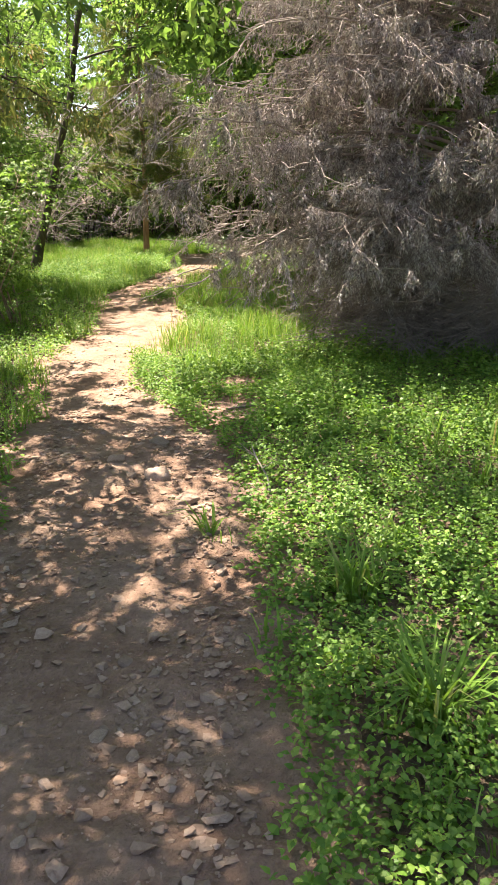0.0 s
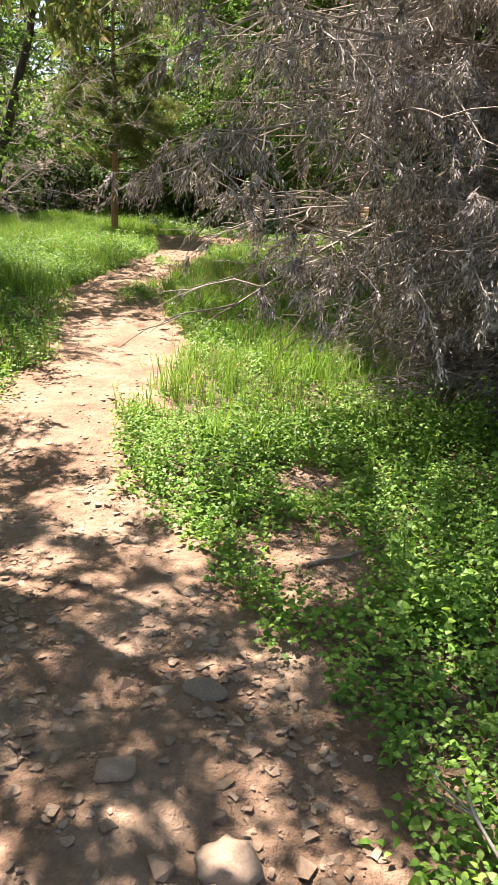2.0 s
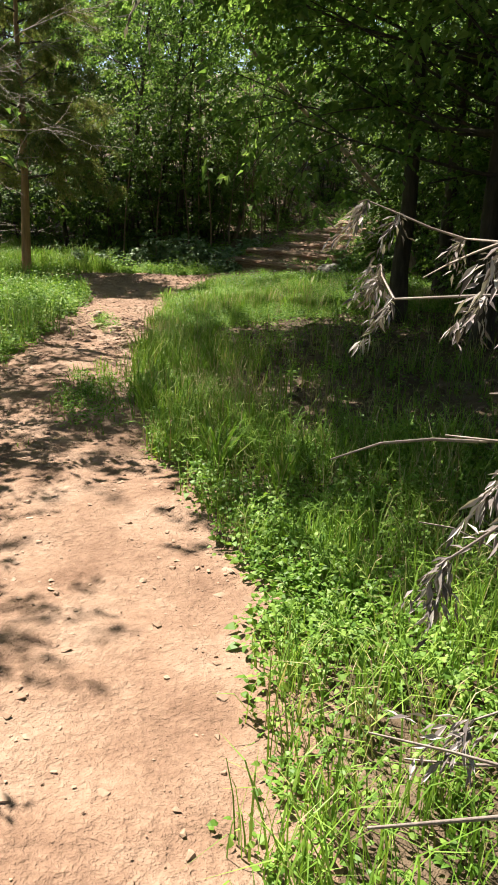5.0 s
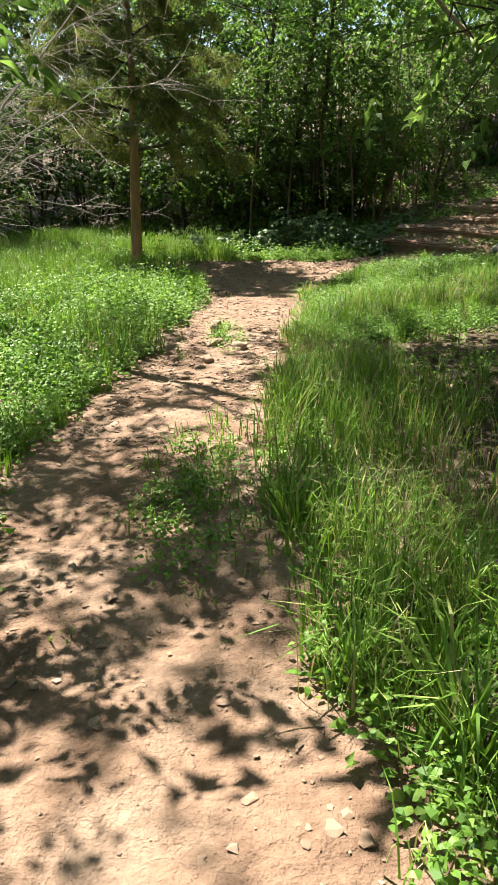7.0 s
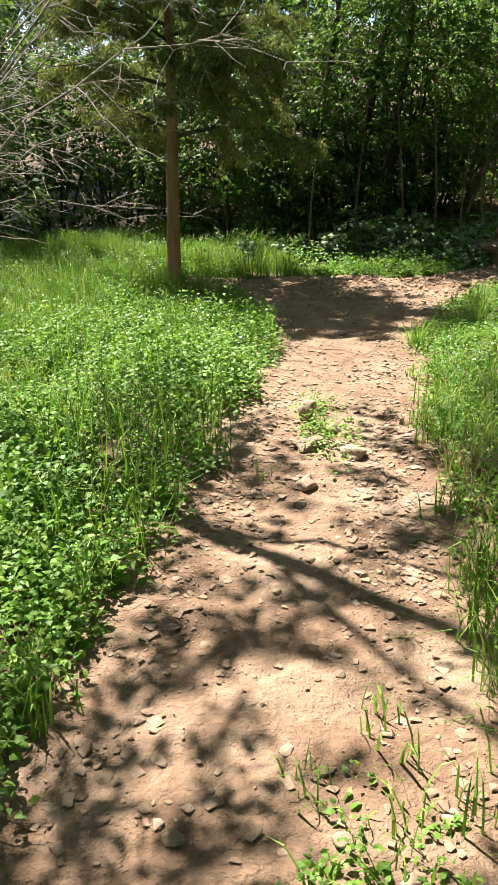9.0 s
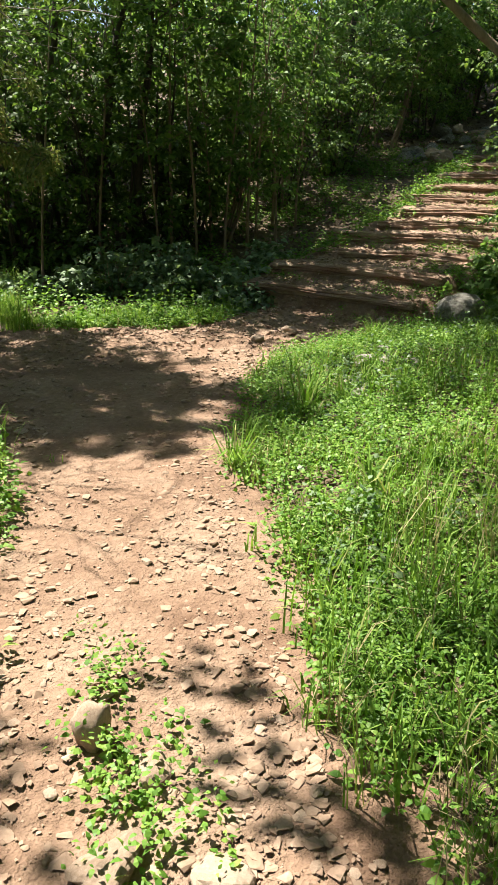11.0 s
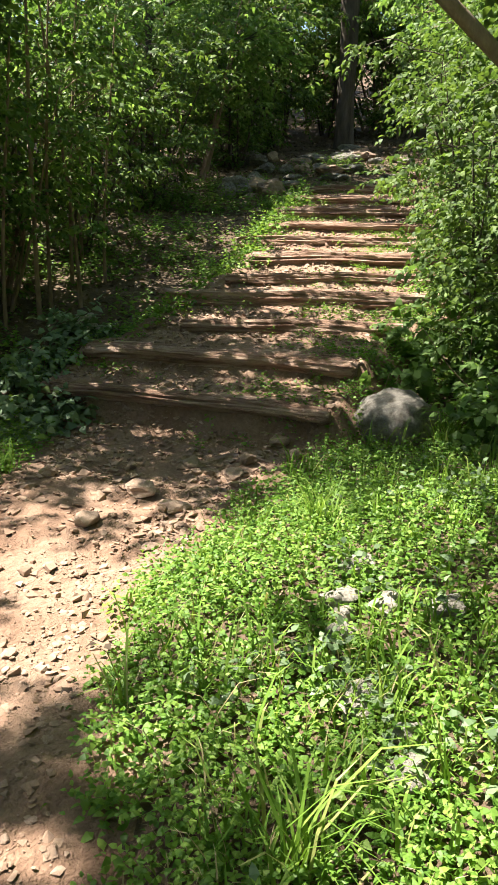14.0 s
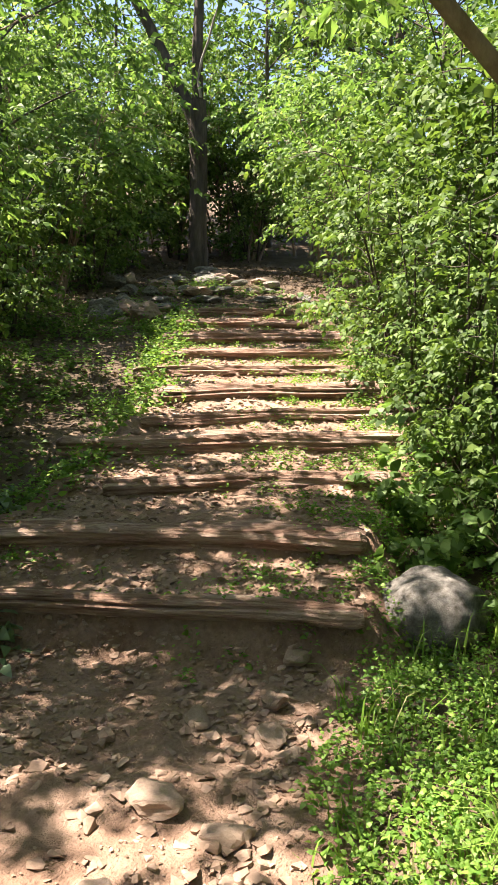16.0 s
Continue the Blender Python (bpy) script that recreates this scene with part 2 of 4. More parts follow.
def mesh_of(name, verts, faces, material, smooth=False):
    me = bpy.data.meshes.new(name)
    verts, faces = np.asarray(verts, np.float32), np.asarray(faces, np.int32)
    n, k = faces.shape
    me.vertices.add(len(verts))
    me.vertices.foreach_set("co", verts.ravel())
    me.loops.add(n * k)
    me.loops.foreach_set("vertex_index", faces.ravel())
    me.polygons.add(n)
    me.polygons.foreach_set("loop_start", np.arange(0, n * k, k, dtype=np.int32))
    me.polygons.foreach_set("use_smooth", np.full(n, smooth))
    me.update(calc_edges=True)
    me.validate()
    me.materials.append(material)
    return me


def join(chunks):
    """Put (verts, faces) chunks together."""
    vs, fs, n = [], [], 0
    for v, f in chunks:
        vs.append(v)
        fs.append(np.asarray(f) + n)
        n += len(v)
    return np.concatenate(vs), np.concatenate(fs)


def thing(name, x, y, z, label, category, group="", kind=""):
    o = new(name)
    o.location = (x, y, z)
    o.empty_display_size = 0.1
    return tagged(o, label, category, group, kind)


def part(name, me, parent, label=""):
    o = new(name, me)
    o.parent = parent
    return tagged(o, label)


def unit(v):
    return v / np.maximum(np.linalg.norm(v, axis=-1, keepdims=True), 1e-9)


def tube(pts, radii, sides=6):
    """A tapered tube along points: quads."""
    pts, radii = np.asarray(pts, float), np.asarray(radii, float)
    d = unit(np.gradient(pts, axis=0))
    ref = np.where(np.abs(d[:, 2:3]) > 0.9, np.array([[1.0, 0, 0]]), np.array([[0, 0, 1.0]]))
    a = unit(np.cross(d, ref))
    b = np.cross(d, a)
    w = np.arange(sides) * 2 * np.pi / sides
    v = pts[:, None] + radii[:, None, None] * (np.cos(w)[None, :, None] * a[:, None] + np.sin(w)[None, :, None] * b[:, None])
    n = len(pts)
    i, j = np.meshgrid(np.arange(n - 1), np.arange(sides), indexing="ij")
    f = np.stack([i * sides + j, i * sides + (j + 1) % sides, (i + 1) * sides + (j + 1) % sides, (i + 1) * sides + j], -1).reshape(-1, 4)
    return v.reshape(-1, 3), f


def leaves(at, along, size, width, r, droop=0.25, toothed=False):
    """Leaves at places, pointing along given ways: folded blades. Triangles."""
    n = len(at)
    along = unit(along)
    side = unit(np.cross(along, unit(r.normal(size=(n, 3)) * 0.5 + np.array([0, 0, 1.0]))))
    up_ = np.cross(side, along)
    size = np.broadcast_to(size, (n,))[:, None]
    w = size * width
    base, tip = at, at + along * size - up_ * size * droop
    if toothed:
        a, c = at + along * size * 0.34, at + along * size * 0.7 - up_ * size * droop * 0.35
        v = np.stack([base, a + side * w + up_ * w * 0.3, a - side * w + up_ * w * 0.3, c + side * w * 0.66 + up_ * w * .2, c - side * w * 0.66 + up_ * w * .2, tip], 1)
        f = np.array([(0, 2, 1), (1, 2, 4), (1, 4, 3), (3, 4, 5)])
    else:
        m = at + along * size * 0.42
        v = np.stack([base, m + side * w + up_ * w * 0.35, m - side * w + up_ * w * 0.35, tip], 1)
        f = np.array([(0, 3, 1), (0, 2, 3)])
    k = v.shape[1]
    return v.reshape(-1, 3), (np.arange(n)[:, None, None] * k + f).reshape(-1, 3)


def blades(at, h, lean, r, width=0.006):
    """Grass blades: three bent segments. Triangles."""
    n = len(at)
    w = r.uniform(0, 2 * np.pi, n)
    d = np.stack([np.cos(w), np.sin(w), np.zeros(n)], 1)
    s = np.stack([-np.sin(w), np.cos(w), np.zeros(n)], 1) * width * r.uniform(0.6, 1.5, (n, 1))
    h, lean = np.broadcast_to(h, (n,))[:, None], np.broadcast_to(lean, (n,))[:, None]
    z = np.array([[0, 0, 1.0]])
    p1 = at + z * h * 0.45 + d * h * lean * 0.18
    p2 = at + z * h * 0.82 + d * h * lean * 0.55
    p3 = at + z * h * (1.02 - 0.25 * lean) + d * h * lean * 1.1
    v = np.stack([at - s, at + s, p1 - s * .9, p1 + s * .9, p2 - s * .6, p2 + s * .6, p3], 1)
    f = np.array([(0, 1, 3), (0, 3, 2), (2, 3, 5), (2, 5, 4), (4, 5, 6)])
    return v.reshape(-1, 3), (np.arange(n)[:, None, None] * 7 + f).reshape(-1, 3)


def curve_from(p, d, length, n, r, bend=0.25, sag=0.0):
    """A wandering path of n points."""
    pts, d = [np.array(p, float)], np.array(d, float)
    for i in range(n - 1):
        d = d + r.normal(size=3) * bend * 0.5 + np.array([0, 0, -sag])
        d = d / np.linalg.norm(d)
        pts.append(pts[-1] + d * length / (n - 1))
    return np.array(pts)

# ---- ground and trail ----


def spaced(lo, hi, step, far, grow=1.35):
    """Coordinates: even between lo and hi, then ever wider out to far."""
    mid = list(np.arange(lo, hi + step / 2, step))
    out, d = [], step
    while (out[-1] if out else 0) < far:
        d *= grow
        out.append((out[-1] if out else 0) + d)
    return np.array([lo - v for v in out[::-1]] + mid + [hi + v for v in out])


def sheet(xs, ys, height):
    x, y = np.meshgrid(xs, ys, indexing="ij")
    v = np.stack([x, y, height(x, y)], -1).reshape(-1, 3)
    i, j = np.meshgrid(np.arange(len(xs) - 1), np.arange(len(ys) - 1), indexing="ij")
    m = len(ys)
    f = np.stack([i * m + j, (i + 1) * m + j, (i + 1) * m + j + 1, i * m + j + 1], -1).reshape(-1, 4)
    return v, f


v, f = sheet(spaced(-9, 14, 0.12, 900), spaced(-4, 34, 0.12, 900), ground_z)
ground = tagged(new("ground", mesh_of("ground", v, f, M_SOIL, True)), "brown forest soil with leaf litter, rising to a hillside", "ground", kind="structure")
v, f = sheet(np.arange(-6.0, 8.7, 0.045), np.arange(-5.9, 27.6, 0.045), trail_z)
keep = (on_trail(v[f, 0], v[f, 1]) > -0.4).any(1)
f = f[keep]
used, inv = np.unique(f, return_inverse=True)
trail = tagged(new("trail", mesh_of("trail", v[used], inv.reshape(-1, 4), M_DIRT, True)), "bare trodden tan dirt trail with loose stones", "trail", kind="structure")

# ---- trees ----


def woody(seed, H, r0, limbs, reach, low=0.35, lean=(0, 0), stems=1, sides=7, rise=0.55, subs=4, crook=0.3):
    """A trunk (or several stems) with limbs and boughs. Returns the wood and the places and ways of the leafy ends."""
    r = np.random.default_rng(seed)
    wood, ends, ways = [], [], []
    for s in range(stems):
        az = r.uniform(0, 6.28)
        foot = np.array([math.cos(az), math.sin(az), 0]) * (0.12 + 0.1 * r.random()) * (stems > 1)
        d = np.array([lean[0], lean[1], 1.0]) + (foot * 1.4 if stems > 1 else 0)
        h = H * r.uniform(0.8, 1.05) if stems > 1 else H
        p = curve_from(foot - np.array([0, 0, 0.15]), d, h, 10, r, crook * 0.4)
        rad = r0 * (1 - np.linspace(0, 0.85, 10)) * np.r_[1.35, np.ones(9)]
        wood.append(tube(p, rad, sides))
        for k in range(limbs):
            t = low + (1 - low) * (k + r.random()) / limbs
            q = t * 9
            i = min(int(q), 8)
            o = p[i] + (p[i + 1] - p[i]) * (q - i)
            az = k * 2.4 + r.uniform(-0.5, 0.5)
            ln = reach * (1.1 - 0.6 * abs(t - 0.5)) * r.uniform(0.7, 1.2) / (1.0 + 0.4 * (stems > 1))
            lp = curve_from(o, (math.cos(az), math.sin(az), rise * r.uniform(0.3, 1.5)), ln, 6, r, crook)
            lr = max(r0 * (1 - t * 0.8) * 0.42, 0.008)
            wood.append(tube(lp, np.linspace(lr, lr * 0.25, 6), 4))
            for b in range(subs):
                j = r.integers(2, 6)
                az2 = az + r.uniform(-1.4, 1.4)
                bp = curve_from(lp[j], (math.cos(az2), math.sin(az2), r.uniform(-0.2, 0.7)), ln * r.uniform(0.25, 0.5), 4, r, crook, 0.08)
                wood.append(tube(bp, np.linspace(lr * 0.35, 0.004, 4), 3))
                ends.append(bp[1:]), ways.append(np.gradient(bp, axis=0)[1:])
            ends.append(lp[3:]), ways.append(np.gradient(lp, axis=0)[3:])
    return join(wood), np.concatenate(ends), np.concatenate(ways)


def foliage(ends, ways, n, spread, size, width, seed, droop=0.3, hang=-0.15, toothed=False):
    """Leafy twigs: each carries seven leaves, set left and right along it, lying about level."""
    r = np.random.default_rng(seed)
    m = n // 7
    i = r.integers(0, len(ends), m)
    off = r.normal(size=(m, 3)) * spread * 0.55
    off[:, 2] *= 0.7
    d = unit(off) * 0.8 + unit(ways[i]) * 0.8 + r.normal(size=(m, 3)) * 0.4
    d[:, 2] = d[:, 2] * 0.5 + hang
    d = unit(d)
    side = unit(np.cross(d, np.array([0, 0, 1.0]) + r.normal(size=(m, 3)) * 0.3))
    ln = size * r.uniform(1.7, 3.4, (m, 1))
    at, way, big = [], [], []
    for k in range(7):
        t = (k + 0.5) / 7
        at.append(ends[i] + off + d * ln * t - np.array([0, 0, 0.3]) * ln * t * t)
        way.append(d * (0.6 if k < 6 else 1.2) + side * ((0.9, -0.9)[k % 2] if k < 6 else 0) + r.normal(size=(m, 3)) * 0.22 - np.array([0, 0, 0.2]))
        big.append(size * r.uniform(0.65, 1.2, m) * (1.1 - 0.3 * t))
    return leaves(np.concatenate(at), np.concatenate(way), np.concatenate(big), width, r, droop, toothed)


def tree(name, label, category, seed, H, r0, limbs, reach, n, leaf, M_wood, M_crown, spread=0.3, **kw):
    """A tree or shrub at the origin: trunk and crown."""
    o = thing(name, 0, 0, 0, label, category)
    hang = kw.pop("hang", -0.15)
    width = kw.pop("width", 0.3)
    toothed = kw.pop("toothed", False)
    (wv, wf), ends, ways = woody(seed, H, r0, limbs, reach, **kw)
    part("trunk", mesh_of("trunk", wv, wf, M_wood, True), o)
    v, f = foliage(ends, ways, n, spread, leaf, width, seed + 1, hang=hang, toothed=toothed)
    part("crown", mesh_of("crown", v, f, M_crown), o)
    return o


def put(model, x, y, turn=0.0, size=1.0, group="", label=""):
    """A copy of a model standing on the soil."""
    o = copy_thing(model, pose(x, y, float(ground_z(x, y)), 0, 0, turn))
    o.scale = (size, size, size)
    return tagged(o, label, group=group)


def set_down(model, x, y, turn=0.0, size=1.0):
    model.location = (x, y, float(ground_z(x, y)))
    model.rotation_euler = (0, 0, radians(turn))
    model.scale = (size, size, size)


# thicket shrubs, young trees and tall trees, one model each
shrub_dark = tree("shrub", "dense dark evergreen shrub with many thin stems", "shrub", 11, 3.4, 0.03, 9, 0.95, 3900, 0.105, M_BARK, M_DARKLEAF, 0.2, stems=6, low=0.08, subs=3, width=0.3, toothed=True, sides=5)
shrub_light = tree("shrub", "leafy green thicket shrub with slender grey stems", "shrub", 23, 3.6, 0.028, 8, 1.05, 3300, 0.11, M_TAN, M_LEAF, 0.22, stems=5, low=0.2, subs=3, width=0.27, toothed=True, sides=5)
tree_young = tree("tree", "slender young broadleaf tree in full leaf", "tree", 37, 6.5, 0.07, 16, 1.9, 5500, 0.12, M_BARK, M_LEAF, 0.3, low=0.28, subs=5)
tree_tall = tree("tree", "tall broadleaf tree with a dark trunk and full crown", "tree", 41, 9.5, 0.16, 20, 3.2, 8000, 0.17, M_BARK, M_LEAF, 0.45, low=0.32, subs=5)
tree_dark = tree("tree", "dense dark evergreen tree", "tree", 53, 7.5, 0.13, 22, 2.3, 7500, 0.145, M_BARK, M_DARKLEAF, 0.36, low=0.16, subs=5)
set_down(shrub_dark, -8.2, 26.8)
set_down(shrub_light, 2.4, 27.6)
set_down(tree_young, 4.9, 28.6)
set_down(tree_tall, -2.4, 29.2, 0, .62)
set_down(tree_dark, -4.2, 29.0, 0, .7)
# leaning trees added so their unseen crowns cast shade on the trail
shade_lean = tree("tree", "slender leaning broadleaf tree added to shade the trail from above", "tree", 67, 7.2, 0.09, 15, 1.7, 4000, 0.1, M_BARK, M_LEAF, 0.2, low=0.5, subs=5, lean=(0.36, -0.12))
set_down(shade_lean, -4.8, 17.0, 0, 1.22)
for x, y, turn, k in ((-4.4, 7.7, 0, 1.2), (-5.5, 12.4, 0, .7), (-5.3, 14.9, 0, .85), (-4.4, 4.0, 0, 1.0), (-5.2, 5.0, 5, 1.15), (-.3, 25.4, -62, .95), (-1.2, 25.6, -50, .85), (.2, 25.0, -75, .75)):
    o = copy_thing(shade_lean, pose(x, y, float(ground_z(x, y)), 0, 0, turn))
    o.scale = (k, k, k)
    tagged(o, group="leaning trees")
R = random.Random(5)
for x, y in ((-7, 27.2), (-5.8, 26.9), (-4.6, 27.3), (-3.3, 26.0), (-2.2, 25.3), (-1.2, 24.9), (-0.2, 24.8), (0.6, 25.2), (-1.8, 26.6), (-.6, 26.2),
             (-9.6, 26.0), (-3.9, 27.9), (4.5, 20.3), (5.6, 21.1), (4.2, 19.3), (6.9, 21.9), (7.6, 22.9), (3.9, 17.2), (4.6, 15.2), (-6.4, 24.4), (-7.6, 22.4)):
    put(shrub_dark, x, y, R.uniform(0, 360), R.uniform(0.8, 1.15), "thicket shrubs")
for x, y, k in ((1.3, 24.9, .75), (1.5, 25.7, .75), (3.6, 28.4, .9), (4.6, 28.8, .8), (6.0, 29.4, 1), (8.4, 24.4, .9), (9.4, 25.6, 1),
                (-3.5, 9.3, .62), (-4.1, 8.0, .7), (-4.4, 10.8, .75), (-4.9, 12.8, .8), (-5.6, 14.6, .9), (3.4, 13.6, .9), (3.0, 15.4, .75), (-6.2, 16.6, .9), (-6.8, 18.6, 1), (-3.9, 6.6, .55), (-2.95, 9.7, .55), (-3.15, 8.8, .5), (10.6, 27, 1), (12, 28.6, 1.1), (7.4, 30.4, .8), (12.2, 31, .9), (7.8, 31.6, 1.2), (8.8, 32.8, 1.2), (10.2, 33.2, 1.2), (11.5, 33, 1.2), (12.6, 32.2, 1.2), (13.6, 30.6, 1.1), (6.6, 31.2, 1), (9.6, 34.6, 1.3), (11, 36, 1.4), (13, 34.5, 1.4), (14.6, 33, 1.3), (15.4, 31.4, 1.2), (12.4, 38, 1.5), (8, 36, 1.4)):
    put(shrub_light, x, y, R.uniform(0, 360), k, "thicket shrubs")
# the young tree at (-4.4, 13.3) is added to shade the trail beside it
for x, y, k in ((3.4, 30.2, .75), (6.4, 30.9, .6), (9.2, 23.4, .9), (7.2, 20.6, .9), (11.2, 25.8, 1.1), (13.2, 28.2, 1.1), (6.0, 18.6, .9), (-4.2, 11.7, .7), (-4.4, 13.3, .55), (-6.0, 9.2, .9), (14, 32, 1.2), (11.8, 35, 1.2), (4.4, 33.4, .7), (8, 38, .9), (10.8, 37.4, 1.1)):
    put(tree_young, x, y, R.uniform(0, 360), k, "young trees")
for x, y, k in ((-.4, 32, .65), (-8.8, 30.4, .75), (3.4, 33, .9), (-4.6, 33.5, .85), (8.5, 18.5, .9), (13, 22, 1), (16.5, 30, 1.1), (-12.5, 22, 1), (-10.5, 13, .8), (-12, 27, 1.2), (16, 38, 1.2), (-1, 38, 1.2), (7.5, 12.5, 1), (-8, 4.5, 1), (6.5, 3.5, 1), (-14, 35, 1.3), (20, 24, 1.2), (13.5, 14, 1.1), (-8.5, 38.5, 1.25)):
    put(tree_tall, x, y, R.uniform(0, 360), k, "tall trees")
for x, y, k in ((-7.4, 28.6, .7), (-1.8, 30.4, .75), (-5.9, 13.9, .6), (10.6, 20.4, .9), (5.2, 12.2, .8), (-11.8, 31.5, 1.1), (-7.8, 34.5, 1.1), (1.6, 36, 1.1), (11.5, 40, 1.2), (19, 34, 1.2), (-13, 23, 1), (-15, 29, 1.2), (5.0, 8.8, .8), (4.6, 5.4, .7), (-11, 17, 1), (-2.5, 36.5, 1.2), (5.8, 37, .75)):
    put(tree_dark, x, y, R.uniform(0, 360), k, "dark trees")


sapling = tree("sapling", "thin pole-like sapling with few leaves at the thicket's edge", "tree", 73, 4.6, 0.02, 7, 0.6, 420, 0.085, M_TAN, M_LEAF, 0.14, low=0.35, subs=3, crook=0.12, width=0.4)
set_down(sapling, 2.0, 24.5)
for x, y, k in ((1.2, 24.2, .9), (1.55, 24.35, 1.1), (2.45, 24.95, .85), (.8, 24.1, 1), (2.2, 25.2, 1), (.3, 24.0, .85), (2.6, 25.9, .9), (-.4, 24.2, 1), (-1.1, 24.1, .9), (1.75, 24.6, .95), (3.0, 26.7, .9), (.55, 24.4, 1.1)):
    put(sapling, x, y, R.uniform(0, 360), k, "saplings at the thicket's edge")
tree_low = tree("tree", "broadleaf tree whose low boughs hang over tall grass", "tree", 59, 6.2, 0.085, 26, 2.6, 7500, 0.115, M_BARK, M_LEAF, 0.24, low=0.3, subs=6, rise=0.22)
set_down(tree_low, 2.35, 14.3, 30, 1.0)
for x, y, k in ((3.75, 20.75, .66), (4.9, 21.7, .74), (6.2, 22.4, .84), (7.4, 23.4, .9)):
    put(shrub_dark, x, y, R.uniform(0, 360), k, "thicket shrubs")
# spreading trees added out of view; their crowns shade tall grass and trail start
shade_wide = tree("tree", "spreading broadleaf tree added out of view to shade the grass and trail", "tree", 83, 6.6, 0.11, 24, 4.4, 21000, 0.15, M_BARK, M_LEAF, 0.32, low=0.62, subs=6, rise=0.12)
set_down(shade_wide, 1.95, 15.4, 0, 1.0)
put(shade_wide, 2.3, 13.9, 100, .95, "spreading trees")
put(shade_wide, 3.1, 16.9, 220, .95, "spreading trees")
put(shade_wide, -2.9, 2.8, 40, .58, "spreading trees")
for x, y, k in ((.9, 25.2, .8), (2.7, 26.2, .7), (4.3, 27.7, .7), (8.4, 31.4, .9), (9.6, 32.0, 1), (11.2, 32.2, 1), (12.4, 31.0, 1), (7.2, 30.0, .8), (4.0, 21.4, .62), (4.7, 22.1, .66), (5.6, 22.9, .7), (3.6, 20.9, .5), (6.6, 23.8, .7)):
    put(shrub_dark, x, y, R.uniform(0, 360), k, "thicket shrubs")
put(tree_low, 2.35, 13.3, 75, .8, "low trees")
put(tree_low, 3.1, 12.4, 140, .95, "low trees")
put(tree_low, 3.6, 15.8, 250, .8, "low trees")


def juniper(label, seed, H, r0, bare, reach, strands, M_wood, M_leaf, dead=False, limbs=40, side=None, density=7):
    """A juniper: drooping limbs round one trunk, with sprays that hang from the twigs."""
    r = np.random.default_rng(seed)
    o = thing("juniper_tree", 0, 0, 0, label, "tree")
    trunk = curve_from((0, 0, -0.2), (0.03, 0.0, 1), H + .2, 12, r, 0.08)
    part("trunk", mesh_of("trunk", *tube(trunk, np.r_[r0 * 1.3, np.linspace(r0, r0 * 0.15, 11)], 12), M_wood, True), o)
    hold, ways = [], []
    for k in range(limbs):
        wood = []
        t = bare + (1 - bare) * ((k + r.random()) / limbs) ** (1.25 if dead else 1)
        q = t * 11
        i = min(int(q), 10)
        start = trunk[i] + (trunk[i + 1] - trunk[i]) * (q - i)
        az = r.normal() * 1.25 + 3.55 if dead else k * 2.4 + r.uniform(-0.3, 0.3)
        ln = reach * (1 - (0.9 * max(t - 0.36, 0) / 0.64 if dead else 0.75 * (t - bare) / (1 - bare))) * r.uniform(0.75, 1.1)
        if dead:
            ln *= (0.4 + 0.6 * min(start[2] / 1.2, 1)) * (0.64 + 0.36 * math.exp(-((az - 3.55) / 0.6) ** 2)) * (0.6 if start[2] < 1.0 else 1)
        lp = curve_from(start, (math.cos(az), math.sin(az), 0.32 if dead else 0.35), ln, 9, r, 0.18 if dead else 0.22, 0.05)
        lr = (0.009 + 0.012 * ln / reach) if dead else (0.012 + 0.016 * ln / reach)
        wood.append(tube(lp, np.linspace(lr, 0.005, 9), 5))
        for b in range(int(density * (0.6 + 0.5 * ln))):
            u = r.uniform(1.5, 8)
            j = int(min(u, 7))
            at = lp[j] + (lp[j + 1] - lp[j]) * (u - j)
            a2 = az + r.choice([-1, 1]) * r.uniform(0.3, 1.2)
            bl = r.uniform(0.3, 0.8)
            bp = curve_from(at, (math.cos(a2), math.sin(a2), r.uniform(-0.35, 0.35)), bl, 5, r, 0.3, 0.07)
            wood.append(tube(bp, np.linspace(0.007 if dead else 0.006, 0.003, 5), 3))
            hold.append(bp[1:]), ways.append(np.gradient(bp, axis=0)[1:])
            for c in range(2 if dead else 3):
                a3 = a2 + r.uniform(-1.2, 1.2)
                cp = curve_from(bp[r.integers(1, 5)], (math.cos(a3), math.sin(a3), r.uniform(-0.5, 0.3)), bl * 0.5, 4, r, 0.35, 0.08)
                wood.append(tube(cp, np.linspace(0.0045 if dead else 0.004, 0.002, 4), 3))
                hold.append(cp[1:]), ways.append(np.gradient(cp, axis=0)[1:])
        part("limb", mesh_of("limb", *join(wood), M_GREYWOOD if dead else M_BARK, True), o)
    return o, np.concatenate(hold), np.concatenate(ways)


